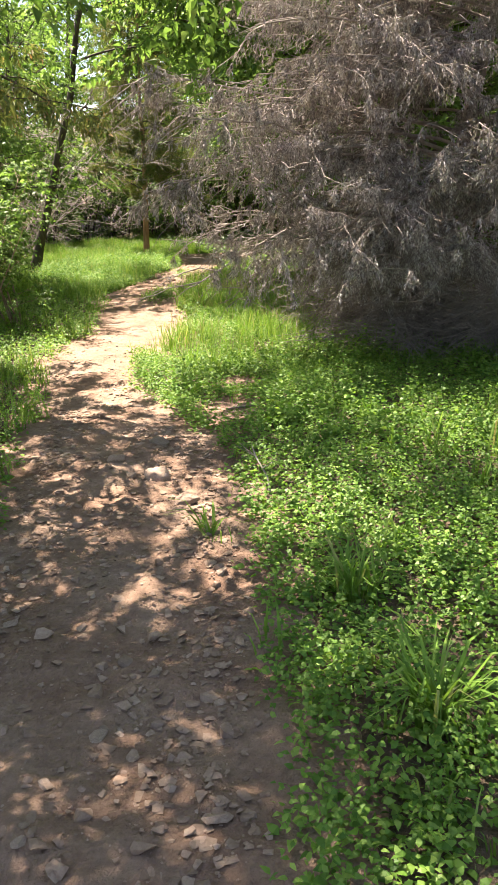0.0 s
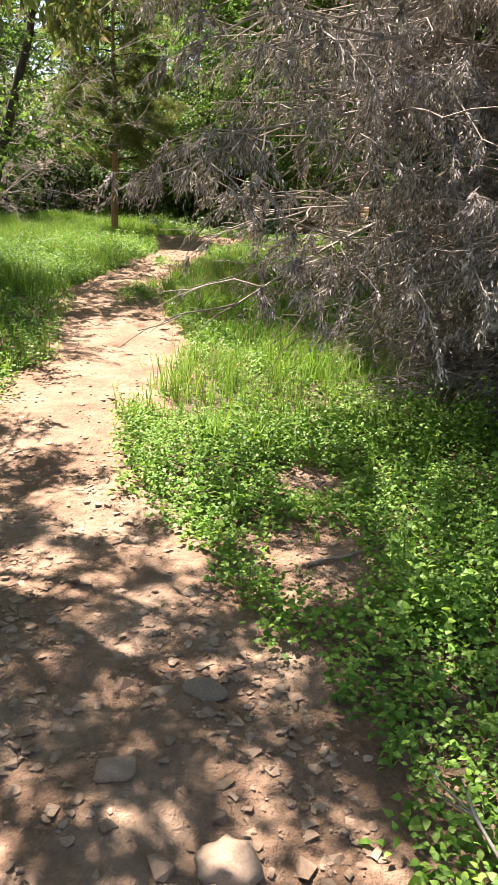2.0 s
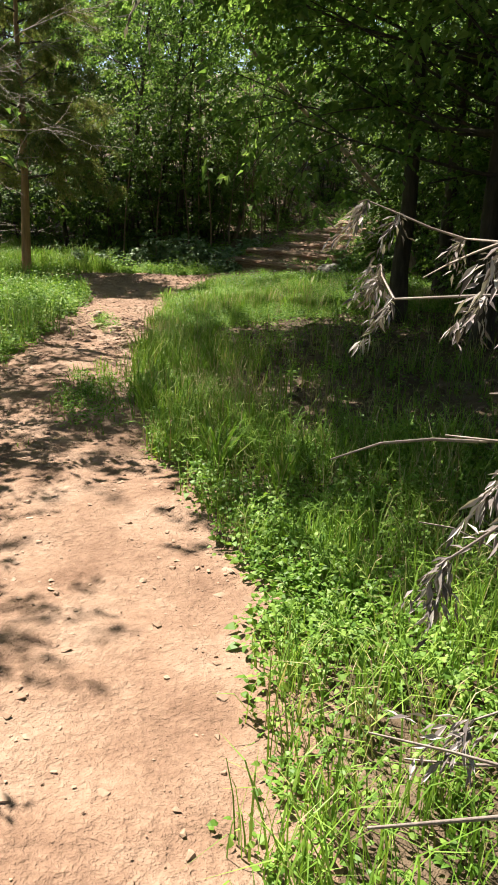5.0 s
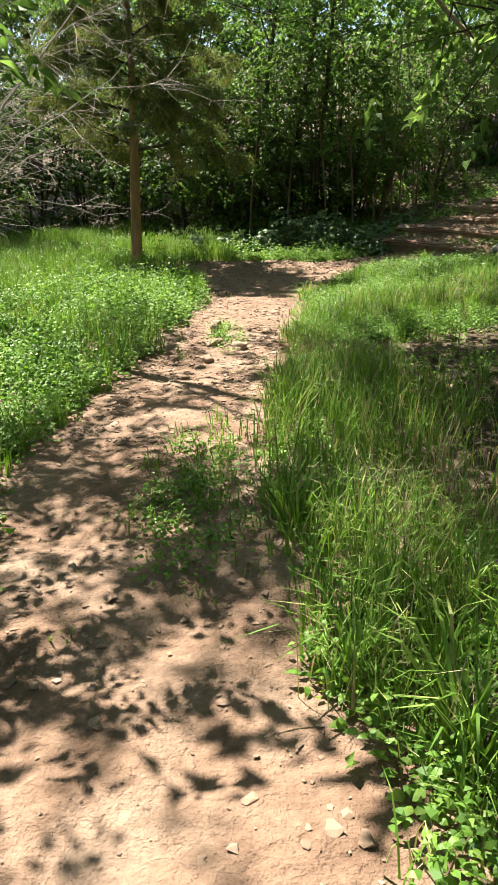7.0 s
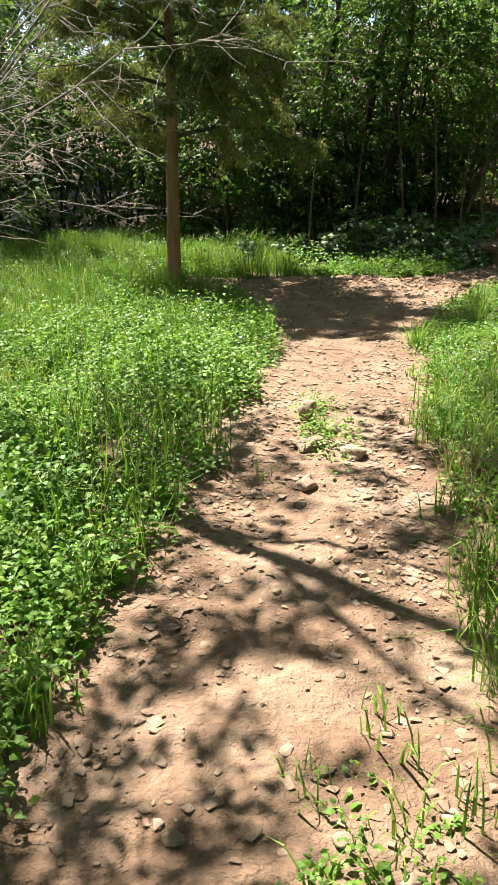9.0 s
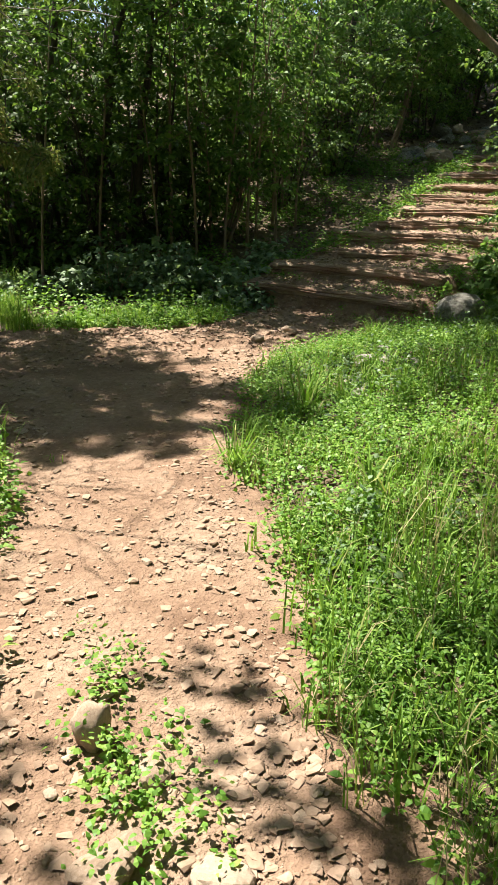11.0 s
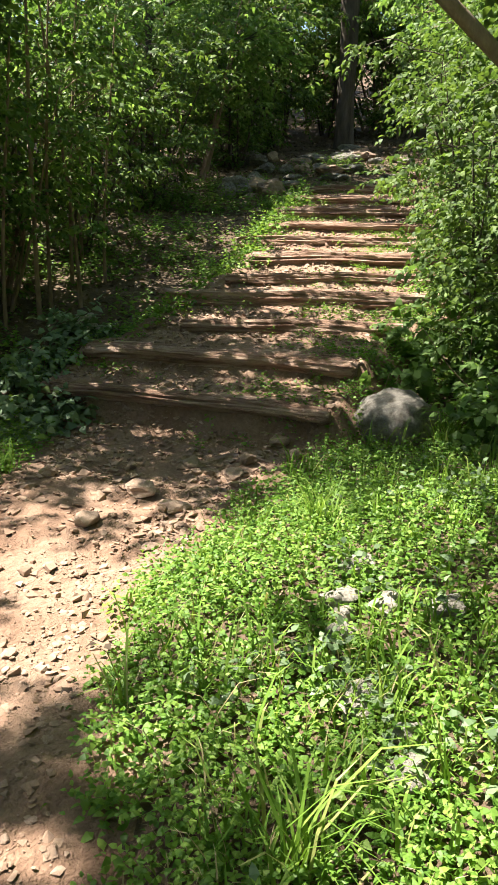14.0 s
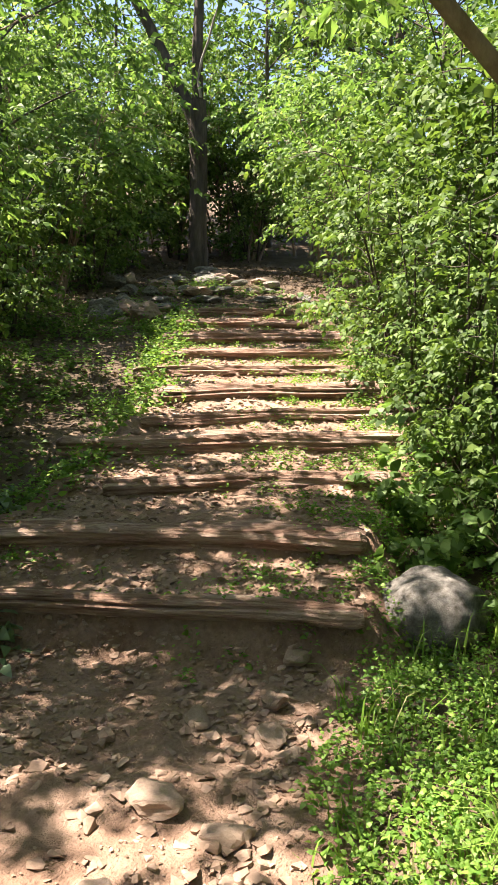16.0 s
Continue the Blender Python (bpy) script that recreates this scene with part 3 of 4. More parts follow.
def sprays(hold, ways, n, seed, length, width, spread, hang=1.2, low=None, per=7, step=0.33, fan=0.55):
    """Hanging feathery sprays: each a string of narrow scales that runs down from a twig."""
    r = np.random.default_rng(seed)
    some = r.permutation(len(hold) // 4)[: len(hold) // 6] if low is not None else np.arange(len(hold) // 4)
    i = r.choice(some, n * 2) * 4 + r.integers(0, 4, n * 2)
    if low is not None:
        i = i[r.random(len(i)) < np.clip((hold[i, 2] - low[0]) / (low[1] - low[0]), 0.03, 1)]
    i = np.repeat(i[:n], per)
    m = len(i)
    down = (np.arange(m) % per)[:, None] * length * step * np.repeat(r.uniform(0.5, 1.3, (m // per, 1)), per, 0)
    lean_ = np.repeat(unit(r.normal(size=(m // per, 3)) * 0.4 + unit(ways[i[::per]]) * 0.5 + np.array([0, 0, -1.0])), per, 0)
    at = hold[i] + r.normal(size=(m, 3)) * spread + lean_ * down
    d = lean_ * hang + r.normal(size=(m, 3)) * fan
    return leaves(at, d, length * r.uniform(0.5, 1.4, m), width, r, 0.1)


# the dead juniper beside the trail
dead, hold, ways = juniper("large dead juniper with grey-brown drooping needles and bare lower twigs", 61, 5.6, 0.09, 0.06, 3.05, 0, M_GREYWOOD, M_DEADLEAF, True, 165, density=10)
part("crown", mesh_of("crown", *sprays(hold, ways, 56000, 62, 0.031, 0.13, 0.004, 1.0, (0.5, 1.0), 10, 0.4, 0.42), M_DEADLEAF), dead, "dry grey-brown hanging needles")
dead.location = (2.05, 8.35, float(ground_z(2.05, 8.35)))
# the juniper with a bare lower trunk, in the grass where the trail turns
post, hold, ways = juniper("juniper with a straight bare reddish trunk and drooping crown", 71, 6.5, 0.082, 0.27, 1.45, 0, M_REDBARK, M_JUNIPER, False, 36, density=7)
part("crown", mesh_of("crown", *sprays(hold, ways, 24000, 72, 0.05, 0.15, 0.03, 0.8), M_JUNIPER), post, "drooping olive green sprays")
post.location = (-2.89, 21.49, float(ground_z(-2.89, 21.49)))
# the juniper that hangs over the trail's start
over, hold, ways = juniper("live juniper with dark hanging branches over the trail", 81, 5.0, 0.15, 0.47, 2.5, 0, M_REDBARK, M_JUNIPER, False, 17, density=5)
part("crown", mesh_of("crown", *sprays(hold, ways, 3600, 82, 0.07, 0.15, 0.03, 0.8), M_JUNIPER), over, "dark green hanging sprays")
over.location = (-3.7, 6.3, float(ground_z(-3.7, 6.3)))


def bare_bush(seed, x, y, H, n, label):
    """A leafless bush: grey stems that arch over and fork into fine twigs."""
    r = np.random.default_rng(seed)
    o = thing("dead_bush", x, y, float(ground_z(x, y)), label, "bush")
    for k in range(n):
        wood = []
        az = r.uniform(0, 6.28)
        p = curve_from((0, 0, -0.05), (math.cos(az) * .6, math.sin(az) * .6, 1), H * r.uniform(0.7, 1.2), 9, r, 0.25, 0.09)
        wood.append(tube(p, np.linspace(0.0065, 0.003, 9) * (1 + .7 * (H > 2)) * 1.2, 5))
        for b in range(16):
            j = r.integers(3, 9)
            a = az + r.uniform(-1.5, 1.5)
            q = curve_from(p[j], (math.cos(a), math.sin(a), r.uniform(-0.4, 0.4)), H ** .5 * r.uniform(0.25, 0.65), 5, r, 0.4, 0.06)
            wood.append(tube(q, np.linspace(0.0045, 0.0018, 5), 3))
            for c in range(4):
                a2 = a + r.uniform(-1.2, 1.2)
                w = curve_from(q[r.integers(1, 5)], (math.cos(a2), math.sin(a2), r.uniform(-0.5, 0.3)), r.uniform(0.15, 0.5), 4, r, 0.3, 0.08)
                wood.append(tube(w, np.linspace(0.004, 0.0015, 4), 3))
        part("branch", mesh_of("branch", *join(wood), M_GREYWOOD, True), o)
    return o


bare_bush(91, -5.9, 20.0, 5.0, 40, "leafless grey bush with arching twigs in the grass")
for i, (x, y, h, n) in enumerate([(1.4, 8.0, .7, 15), (2.0, 7.75, .85, 17), (2.8, 7.4, .9, 15), (1.2, 8.8, .7, 10), (3.5, 7.0, 1.0, 12), (1.8, 8.5, .9, 14), (2.4, 8.2, 1.0, 14)]):
    tagged(bare_bush(93 + i, x, y, h, n, "tangle of bare dead twigs under the dead juniper"), group="dead brush under the juniper")

# the forked tree at the head of the steps
fork = thing("tree", 10.4, 30.7, 2.6, "dark forked tree with two upright stems above rock ledges", "tree")
r = np.random.default_rng(101)
low = curve_from((0, 0, -0.4), (-0.03, 0.05, 1), 3.6, 8, r, 0.06)
part("trunk", mesh_of("trunk", *tube(low, [.3, .21, .19, .18, .18, .18, .19, .17], 12), M_BARK, True), fork)
stems = [curve_from(low[-2], (-0.38, 0.3, 1), 5.5, 9, r, 0.1), curve_from(low[-2], (0.0, -0.02, 1), 6.0, 9, r, 0.08)]
part("stem", mesh_of("stem", *tube(stems[0], np.linspace(.14, .05, 9), 9), M_BARK, True), fork)
part("stem", mesh_of("stem", *tube(stems[1], np.linspace(.12, .05, 9), 9), M_BARK, True), fork)
limbs, ends, ways = [], [], []
for st in stems:
    for k in range(14):
        j = r.integers(4, 9)
        az = r.uniform(0, 6.28)
        p = curve_from(st[j], (math.cos(az), math.sin(az), 0.3), r.uniform(1, 2.4), 6, r, 0.3)
        limbs.append(tube(p, np.linspace(.035, .006, 6), 5))
        ends.append(p[2:]), ways.append(np.gradient(p, axis=0)[2:])
part("limb_work", mesh_of("limb_work", *join(limbs), M_BARK, True), fork)
v, f = foliage(np.concatenate(ends), np.concatenate(ways), 5500, 0.4, 0.11, 0.3, 102)
part("crown", mesh_of("crown", v, f, M_LEAF), fork)
p = curve_from(low[-1] + np.array([-.1, -.2, 0]), (-0.3, 0, 1), 2.4, 8, r, 0.35)
part("dead_branch", mesh_of("dead_branch", *tube(p, np.linspace(.03, .01, 8), 6), M_GREYWOOD, True), fork, "pale dead branch")

# the leaning tree beside the steps
lean = thing("tree", 3.85, 19.6, float(ground_z(3.85, 19.6)), "leaning tan-barked tree arching towards the steps", "tree")
r = np.random.default_rng(111)
p = np.array([(0, 0, -.2), (-.12, .18, .6), (-.48, .47, 1.3), (-1.05, .86, 2.0), (-1.58, 1.17, 2.5), (-2.1, 1.48, 3.0), (-2.8, 1.95, 3.9), (-3.4, 2.4, 4.9)])
part("trunk", mesh_of("trunk", *tube(p + r.normal(size=p.shape) * .012, [.068, .055, .047, .041, .037, .034, .03, .016], 10), M_TAN, True), lean)
limbs, ends, ways = [], [], []
for k in range(16):
    az = r.uniform(0, 6.28)
    q = curve_from(p[r.integers(6, 8)], (math.cos(az), math.sin(az), 0.4), r.uniform(1.0, 2.3), 6, r, 0.3)
    limbs.append(tube(q, np.linspace(.02, .004, 6), 4))
    ends.append(q[2:]), ways.append(np.gradient(q, axis=0)[2:])
part("limb_work", mesh_of("limb_work", *join(limbs), M_TAN, True), lean)
v, f = foliage(np.concatenate(ends), np.concatenate(ways), 3000, 0.35, 0.1, 0.3, 112)
part("crown", mesh_of("crown", v, f, M_LEAF), lean)

# ---- log steps ----


def step_log(a, b, top, r0, seed):
    """A split, weathered log bedded in the slope."""
    r = np.random.default_rng(seed)
    a, b = np.array(a), np.array(b)
    n, k = 56, 26
    ln = np.linalg.norm(b - a)
    t = np.linspace(0, 1, n)
    w = np.arange(k) * 2 * np.pi / k
    ridge = r.normal(size=k) * 0.09
    ridge = ridge + 0.08 * np.sin(w * 3 + r.uniform(0, 6))
    drift = r.normal(size=(8, k)) * 0.1
    grooves = np.stack([np.interp(t, np.linspace(0, 1, 8), drift[:, q]) for q in range(k)], 1)
    x = (t - 0.5) * ln
    rad = r0 * (1 + ridge[None, :] + 0.05 * np.sin(9 * t[:, None] + w * 2 + seed) + grooves + 0.035 * r.normal(size=(n, k)))
    rad[0] *= 0.75
    rad[-1] *= 0.7
    bow = 0.035 * np.sin(t * 3.1 + r.uniform(-.4, .4)) + 0.012 * np.sin(t * 11 + seed)
    v = np.stack([np.repeat(x[:, None], k, 1), np.cos(w)[None] * rad * 1.25 + bow[:, None], np.sin(w)[None] * rad + 0.4 * bow[:, None]], -1)
    i, j = np.meshgrid(np.arange(n - 1), np.arange(k), indexing="ij")
    f = np.stack([i * k + j, i * k + (j + 1) % k, (i + 1) * k + (j + 1) % k, (i + 1) * k + j], -1).reshape(-1, 4)
    v = v.reshape(-1, 3)
    e0, e1 = len(v), len(v) + 1
    v = np.concatenate([v, v[:k].mean(0)[None], v[-k:].mean(0)[None]])
    me = bpy.data.meshes.new("step_log")
    fs = [tuple(q) for q in f] + [(e0, (q + 1) % k, q) for q in range(k)] + [(e1, (n - 1) * k + q, (n - 1) * k + (q + 1) % k) for q in range(k)]
    me.from_pydata([tuple(q) for q in v], [], fs)
    me.materials.append(M_LOG)
    me.polygons.foreach_set("use_smooth", np.arange(len(fs)) < 0)
    o = new("step_log", me)
    d = b - a
    o.location = ((a[0] + b[0]) / 2, (a[1] + b[1]) / 2, top - r0)
    o.rotation_euler = (0, 0, math.atan2(d[1], d[0]))
    return tagged(o, "weathered split cedar log bedded as a trail step", "log", "log steps")


for i, (a, b, top, r0) in enumerate(LOGS):
    step_log(a, b, top, r0, 200 + i)

# ---- rocks ----


def rock_mesh(name, seed, material, detail=3, jag=0.3, round_=0.0):
    r = np.random.default_rng(seed)
    bm = bmesh.new()
    bmesh.ops.create_icosphere(bm, subdivisions=detail, radius=1)
    o = Vector(r.uniform(-50, 50, 3))
    cuts = [(Vector(unit(r.normal(size=3))), r.uniform(0.55 + round_, 0.9 + 0.1 * round_)) for _ in range(9)]
    for q in bm.verts:
        for c, d in cuts:
            h = q.co.dot(c)
            if h > d:
                q.co -= c * (h - d) * 0.85
        q.co *= 1 + jag * noise.noise(q.co * 1.3 + o) + 0.4 * jag * noise.noise(q.co * 4 + o) + 0.12 * jag * noise.noise(q.co * 11 + o)
    me = bpy.data.meshes.new(name)
    bm.to_mesh(me)
    bm.free()
    me.materials.append(material)
    return me


def rock(name, seed, x, y, size, material, label, category="rock", sink=0.35, turn=0, group="", smooth=True, jag=0.3, round_=0.0):
    me = rock_mesh(name, seed, material, 4 if size[0] > .2 else 3, jag, round_)
    me.polygons.foreach_set("use_smooth", np.full(len(me.polygons), smooth))
    o = new(name, me)
    on = trail_z(x, y) if on_trail(x, y) > 0.05 else ground_z(x, y)
    o.location, o.scale, o.rotation_euler = (x, y, float(on) + size[2] * (1 - 2 * sink)), size, (0, 0, radians(turn))
    return tagged(o, label, category, group)


rock("boulder", 303, 2.7, 21.0, (.3, .27, .21), M_ROCK, "rounded grey lichened boulder at the end of the lowest log step", "boulder", .3, 20, jag=.16, round_=.28)
rock("rock", 302, 1.73, 23.66, (.11, .09, .15), M_PALE, "upright pale limestone rock in the shaded leaf litter", sink=.2, smooth=False)
rock("rock", 303, -.56, 4.15, (.075, .065, .065), M_STONE, "grey rock standing out of the stony trail", sink=.3)
rock("rock", 304, -.85, 4.45, (.06, .05, .035), M_STONE, "low grey-brown rock in the trail", sink=.35)
rock("rock", 305, -.61, 4.78, (.07, .055, .035), M_STONE, "low tan rock in the trail", sink=.35)
rock("rock", 306, -1.5, 16.13, (.06, .052, .09), M_STONE, "upright grey stone in the middle of the trail", sink=.25)
for i, (x, y, a, b) in enumerate([(-.35, 3.72, .11, .09), (-1.52, 15.72, .16, .12), (-1.38, 15.98, .11, .08), (-1.3, 15.62, .12, .1), (.57, 21.47, .09, .07), (1.43, 20.95, .13, .1), (.86, 20.93, .16, .13), (.9, 20.67, .14, .08), (2.0, 21.3, .12, .09), (1.33, 21.23, .15, .08), (1.62, 21.1, .1, .09), (1.9, 21.0, .09, .08), (.5, 20.75, .12, .1), (-1.55, 15.3, .1, .08)]):
    rock("rock", 360 + i, x, y, (a * .62, b * .62, .036), M_STONE, "low tan limestone rock bedded in the trail", sink=.25, turn=i * 47, group="rocks bedded in the trail", smooth=False)
ledges = [(5.75, 27.4, .6, .5, .55), (6.1, 27.75, .6, .5, .5), (6.9, 27.9, .55, .4, .22), (7.6, 27.5, .5, .45, .2), (8.2, 28.3, .7, .5, .28), (8.8, 28.0, .5, .5, .25), (7.5, 28.8, .5, .4, .3), (9.3, 29.2, .8, .5, .35), (9.9, 29.9, .6, .6, .35), (8.4, 29.4, .6, .45, .35),
          (6.1, 27.2, .28, .22, .18), (5.6, 26.7, .22, .2, .14), (8.6, 26.9, .5, .35, .2), (9.6, 28.3, .6, .4, .25), (7.9, 30.2, .5, .5, .4)]
for i, (x, y, a, b, c) in enumerate(ledges):
    for k in range(3):
        q = 1 - .22 * k
        rock("rock", 320 + i * 5 + k, x + .3 * math.sin(i * 3 + k * 2), y + .3 * math.cos(i * 2 + k * 2.6), (a * .5 * q, b * .5 * q, c * .32), (M_ROCK, M_STONE, M_ROCK)[(i + k) % 3], "weathered grey limestone slab above the steps", sink=.22, turn=-40 + 17 * i + 50 * k, group="ledges above the steps", smooth=False)
for i, (x, y, a) in enumerate([(1.02, 19.47, .08), (.86, 19.36, .075), (.93, 19.22, .07), (1.08, 19.08, .07), (.56, 18.92, .075), (.47, 18.64, .07), (.56, 18.74, .055), (.72, 19.2, .06), (.8, 19.28, .05)]):
    rock("rock", 340 + i, x, y, (a, a * .8, a * .6), M_PALE, "pale limestone rock among the weeds", sink=.2, smooth=False, group="pale rocks in the weeds")

# ---- low plants ----


def surface_z(x, y):
    """The soil, or the trail where that lies higher."""
    return np.where(on_trail(x, y) > -0.3, np.maximum(ground_z(x, y), trail_z(x, y)), ground_z(x, y))


def scatter(n, x0, x1, y0, y1, weight, seed):
    """n tries of random places, kept by weight(x, y) between 0 and 1."""
    r = np.random.default_rng(seed)
    x, y = r.uniform(x0, x1, n), r.uniform(y0, y1, n)
    k = r.random(n) < weight(x, y)
    return x[k], y[k], r


def off_trail(x, y, a=0.0, b=0.12):
    return np.clip((-on_trail(x, y) - a) / b, 0, 1)


def near(x, y):
    """Thins what lies far from the trail."""
    mid = np.interp(y, TRAIL[:, 0], (TRAIL[:, 1] + TRAIL[:, 2]) / 2)
    return np.clip(1.25 - np.abs(x - mid) / 6, 0.05, 1)


def grassy(x, y):
    """Where grass rules (1) and where broad weeds do (0)."""
    mid = np.interp(y, TRAIL[:, 0], (TRAIL[:, 1] + TRAIL[:, 2]) / 2)
    right = x > mid
    g = np.where(right, np.interp(y, [6.5, 8.5, 10, 13.8, 15.2, 21], [.08, .4, .8, .8, .3, .25]), np.interp(y, [4, 7, 8, 12.5, 13.5, 17, 19, 22], [.25, .6, .3, .35, .35, .15, .5, .9]))
    return np.clip(g + 0.3 * wave(x, y, 0.9, 8.0), 0.03, 1)


def shaded_floor(x, y):
    """1 on the bare, littered floor under the added spreading trees beside the trail."""
    return np.clip((x + 0.25 * wave(x, y, 1.4, 5.0) + 0.5) / 0.5, 0, 1) * np.clip((y - 10.6) / 0.9, 0, 1) * np.clip((16.6 - y) / 1.0, 0, 1)


def woods(x, y):
    """1 under the trees, where little grows."""
    s = climb(x, y)
    return np.clip(np.maximum((y - 23.2) / 1.2 * (x > -3.2), (s - 16.2) / 0.8 * (x > .3)), 0, 1)


def dapple(x, y):
    return np.clip(0.9 + 0.75 * wave(x, y, 1.3, 11.0), 0.12, 1)


def weeds(name, n, box, weight, seed, height, leaf, material, label, pairs=7, toothed=True):
    """Low broad-leaved plants: each a stalk of crossed leaf pairs."""
    x, y, r = scatter(n, *box, weight, seed)
    m = len(x)
    z = surface_z(x, y)
    h = height * r.uniform(0.45, 1.25, m) * np.clip(0.85 + 0.5 * wave(x, y, 1.7, 13.0), 0.35, 1.3)
    turn = r.uniform(0, 6.28, m)
    at, way, size = [], [], []
    for k in range(pairs):
        t = (k + 0.6) / pairs
        for e in (0, 3.1416):
            az = turn + k * 1.5708 + e + r.normal(size=m) * 0.35
            out = np.stack([np.cos(az), np.sin(az), r.uniform(-0.15, 0.5, m) + 0.5 * (t > 0.8)], 1)
            j = r.normal(size=(m, 2)) * 0.018
            at.append(np.stack([x + j[:, 0] + out[:, 0] * 0.03 * (1.1 - t), y + j[:, 1] + out[:, 1] * 0.03 * (1.1 - t), z + h * t], 1))
            way.append(out)
            size.append(leaf * r.uniform(0.6, 1.25, m) * (1.15 - 0.55 * t))
    v, f = leaves(np.concatenate(at), np.concatenate(way), np.concatenate(size), 0.3, r, 0.22, toothed)
    return tagged(new(name, mesh_of(name, v, f, material)), label, "weeds", kind="stuff")


def grass(name, n, box, weight, seed, height, width, material, label):
    """Grass in loose tufts."""
    x, y, r = scatter(n, *box, weight, seed)
    x, y = np.repeat(x, 7), np.repeat(y, 7)
    m = len(x)
    x, y = x + r.normal(size=m) * 0.03, y + r.normal(size=m) * 0.03
    h = height * r.uniform(0.35, 1.25, m) * np.clip(0.9 + 0.5 * wave(x, y, 1.1, 17.0), 0.35, 1.4)
    v, f = blades(np.stack([x, y, surface_z(x, y) - 0.01], 1), h, r.uniform(0.1, 0.9, m), r, width)
    return tagged(new(name, mesh_of(name, v, f, material)), label, "grass", kind="stuff")


weeds("weeds", 22000, (-1.35, 3.4, -.5, 7.6), lambda x, y: off_trail(x, y) * (1 - grassy(x, y)) * np.clip(dapple(x, y) + .35, 0, 1) * near(x, y), 401, 0.16, 0.035, M_WEED, "low green nettle-like weeds beside the trail", 5)
weeds("weeds", 13500, (-5.0, -1.0, 0, 14), lambda x, y: off_trail(x, y) * (1 - 0.7 * grassy(x, y)) * dapple(x, y) * near(x, y), 402, 0.17, 0.038, M_WEED, "low green weeds along the trail edge", 5)
weeds("weeds", 11000, (-1.4, 3.2, 7.4, 16.5), lambda x, y: off_trail(x, y) * (1 - 0.75 * grassy(x, y)) * dapple(x, y) * near(x, y) * (1 - .6 * shaded_floor(x, y)), 403, 0.15, 0.033, M_WEED, "low weeds mixed with grass", 6)
weeds("weeds", 25000, (-1.4, 3.8, 15.8, 22.2), lambda x, y: off_trail(x, y) * np.clip(dapple(x, y) + .2, 0, 1) * (1 - 0.6 * grassy(x, y)) * near(x, y) * (1 - .85 * np.exp(-((x - .85) / .4) ** 2 - ((y - 17.6) / .28) ** 2)), 404, 0.13, 0.032, M_WEED, "bright green low weeds beside the trail", 5)
weeds("weeds", 14000, (-5.5, -1.4, 13, 21.5), lambda x, y: off_trail(x, y) * (1 - 0.6 * grassy(x, y)) * dapple(x, y) * near(x, y), 405, 0.2, 0.042, M_WEED, "green weeds with tall grass", 5)
weeds("weeds", 5200, (-5, 4.0, 21.3, 24.6), lambda x, y: off_trail(x, y) * np.clip(wave(x, y, 1.6, 5.0) + .25, 0.02, .6) * (x < 1.2), 406, 0.22, 0.07, M_WEED, "weeds at the foot of the thicket", 6)
weeds("step_weeds", 7000, (.9, 8.6, 20.8, 27.5), lambda x, y: np.clip(inside(FLIGHT, x, y) * 3 + 1.6, 0, 1) * np.clip(wave(x, y, 1.5, 21.0) * 1.2 + .08, 0.03, .8) * np.clip((.55 - inside(FLIGHT, x, y)) * 3, .12, 1), 407, 0.1, 0.036, M_WEED, "small weeds growing between the log steps", 5)
weeds("undergrowth", 9000, (-3, 9, 22.5, 29), lambda x, y: woods(x, y) * off_trail(x, y, .1) * np.clip(wave(x, y, .9, 4.0) + .2, .03, .6), 408, 0.22, 0.065, M_LEAF, "sparse undergrowth on the shaded slope", 6, False)
weeds("bright_weeds", 2400, (1.8, 6.2, 23.0, 27.0), lambda x, y: np.clip(1 - np.abs(inside(FLIGHT, x, y) + .12) * 3, 0, 1), 409, 0.28, 0.06, M_WEED, "sunlit weeds along the edge of the log steps", 6)
weeds("trail_weeds", 6000, (-2.2, -.9, 10.5, 20), lambda x, y: np.clip(np.maximum(1 - np.hypot((x + 1.5) / .33, (y - 12.6) / .9), 1 - np.hypot((x + 1.42) / .17, (y - 15.95) / .75)), 0, 1) * .9, 410, 0.12, 0.028, M_WEED, "small tuft of weeds in the middle of the trail", 6)
weeds("weeds", 1500, (-.7, 3.2, 4.6, 7.6), lambda x, y: off_trail(x, y, .1) * np.clip(wave(x, y, 1.5, 12.0) * 1.5 + .2, 0.03, 1) * near(x, y), 412, 0.32, 0.05, M_WEED, "knee-high mint-like weeds among the low ones", 9)
weeds("weeds", 1500, (-.6, 3.6, 16.4, 21), lambda x, y: off_trail(x, y, .1) * np.clip(wave(x, y, 1.7, 14.0) * 1.2 - .1, 0.02, 1) * near(x, y), 413, 0.22, 0.05, M_SILVER, "larger pale weeds among the low ones", 5)
weeds("weeds", 2600, (-4.2, -1.5, 14, 19.5), lambda x, y: off_trail(x, y, .05) * np.clip(wave(x, y, 1.3, 18.0) + .5, 0.1, 1) * near(x, y), 415, 0.34, 0.055, M_WEED, "tall lush weeds beside the trail", 9)
weeds("weeds", 2400, (-1.2, .9, 8.6, 11.4), lambda x, y: off_trail(x, y, -.02) * np.clip(wave(x, y, 1.4, 16.0) + .5, 0.1, 1), 414, 0.17, 0.045, M_WEED, "leafy weeds at the foot of the grass", 6)
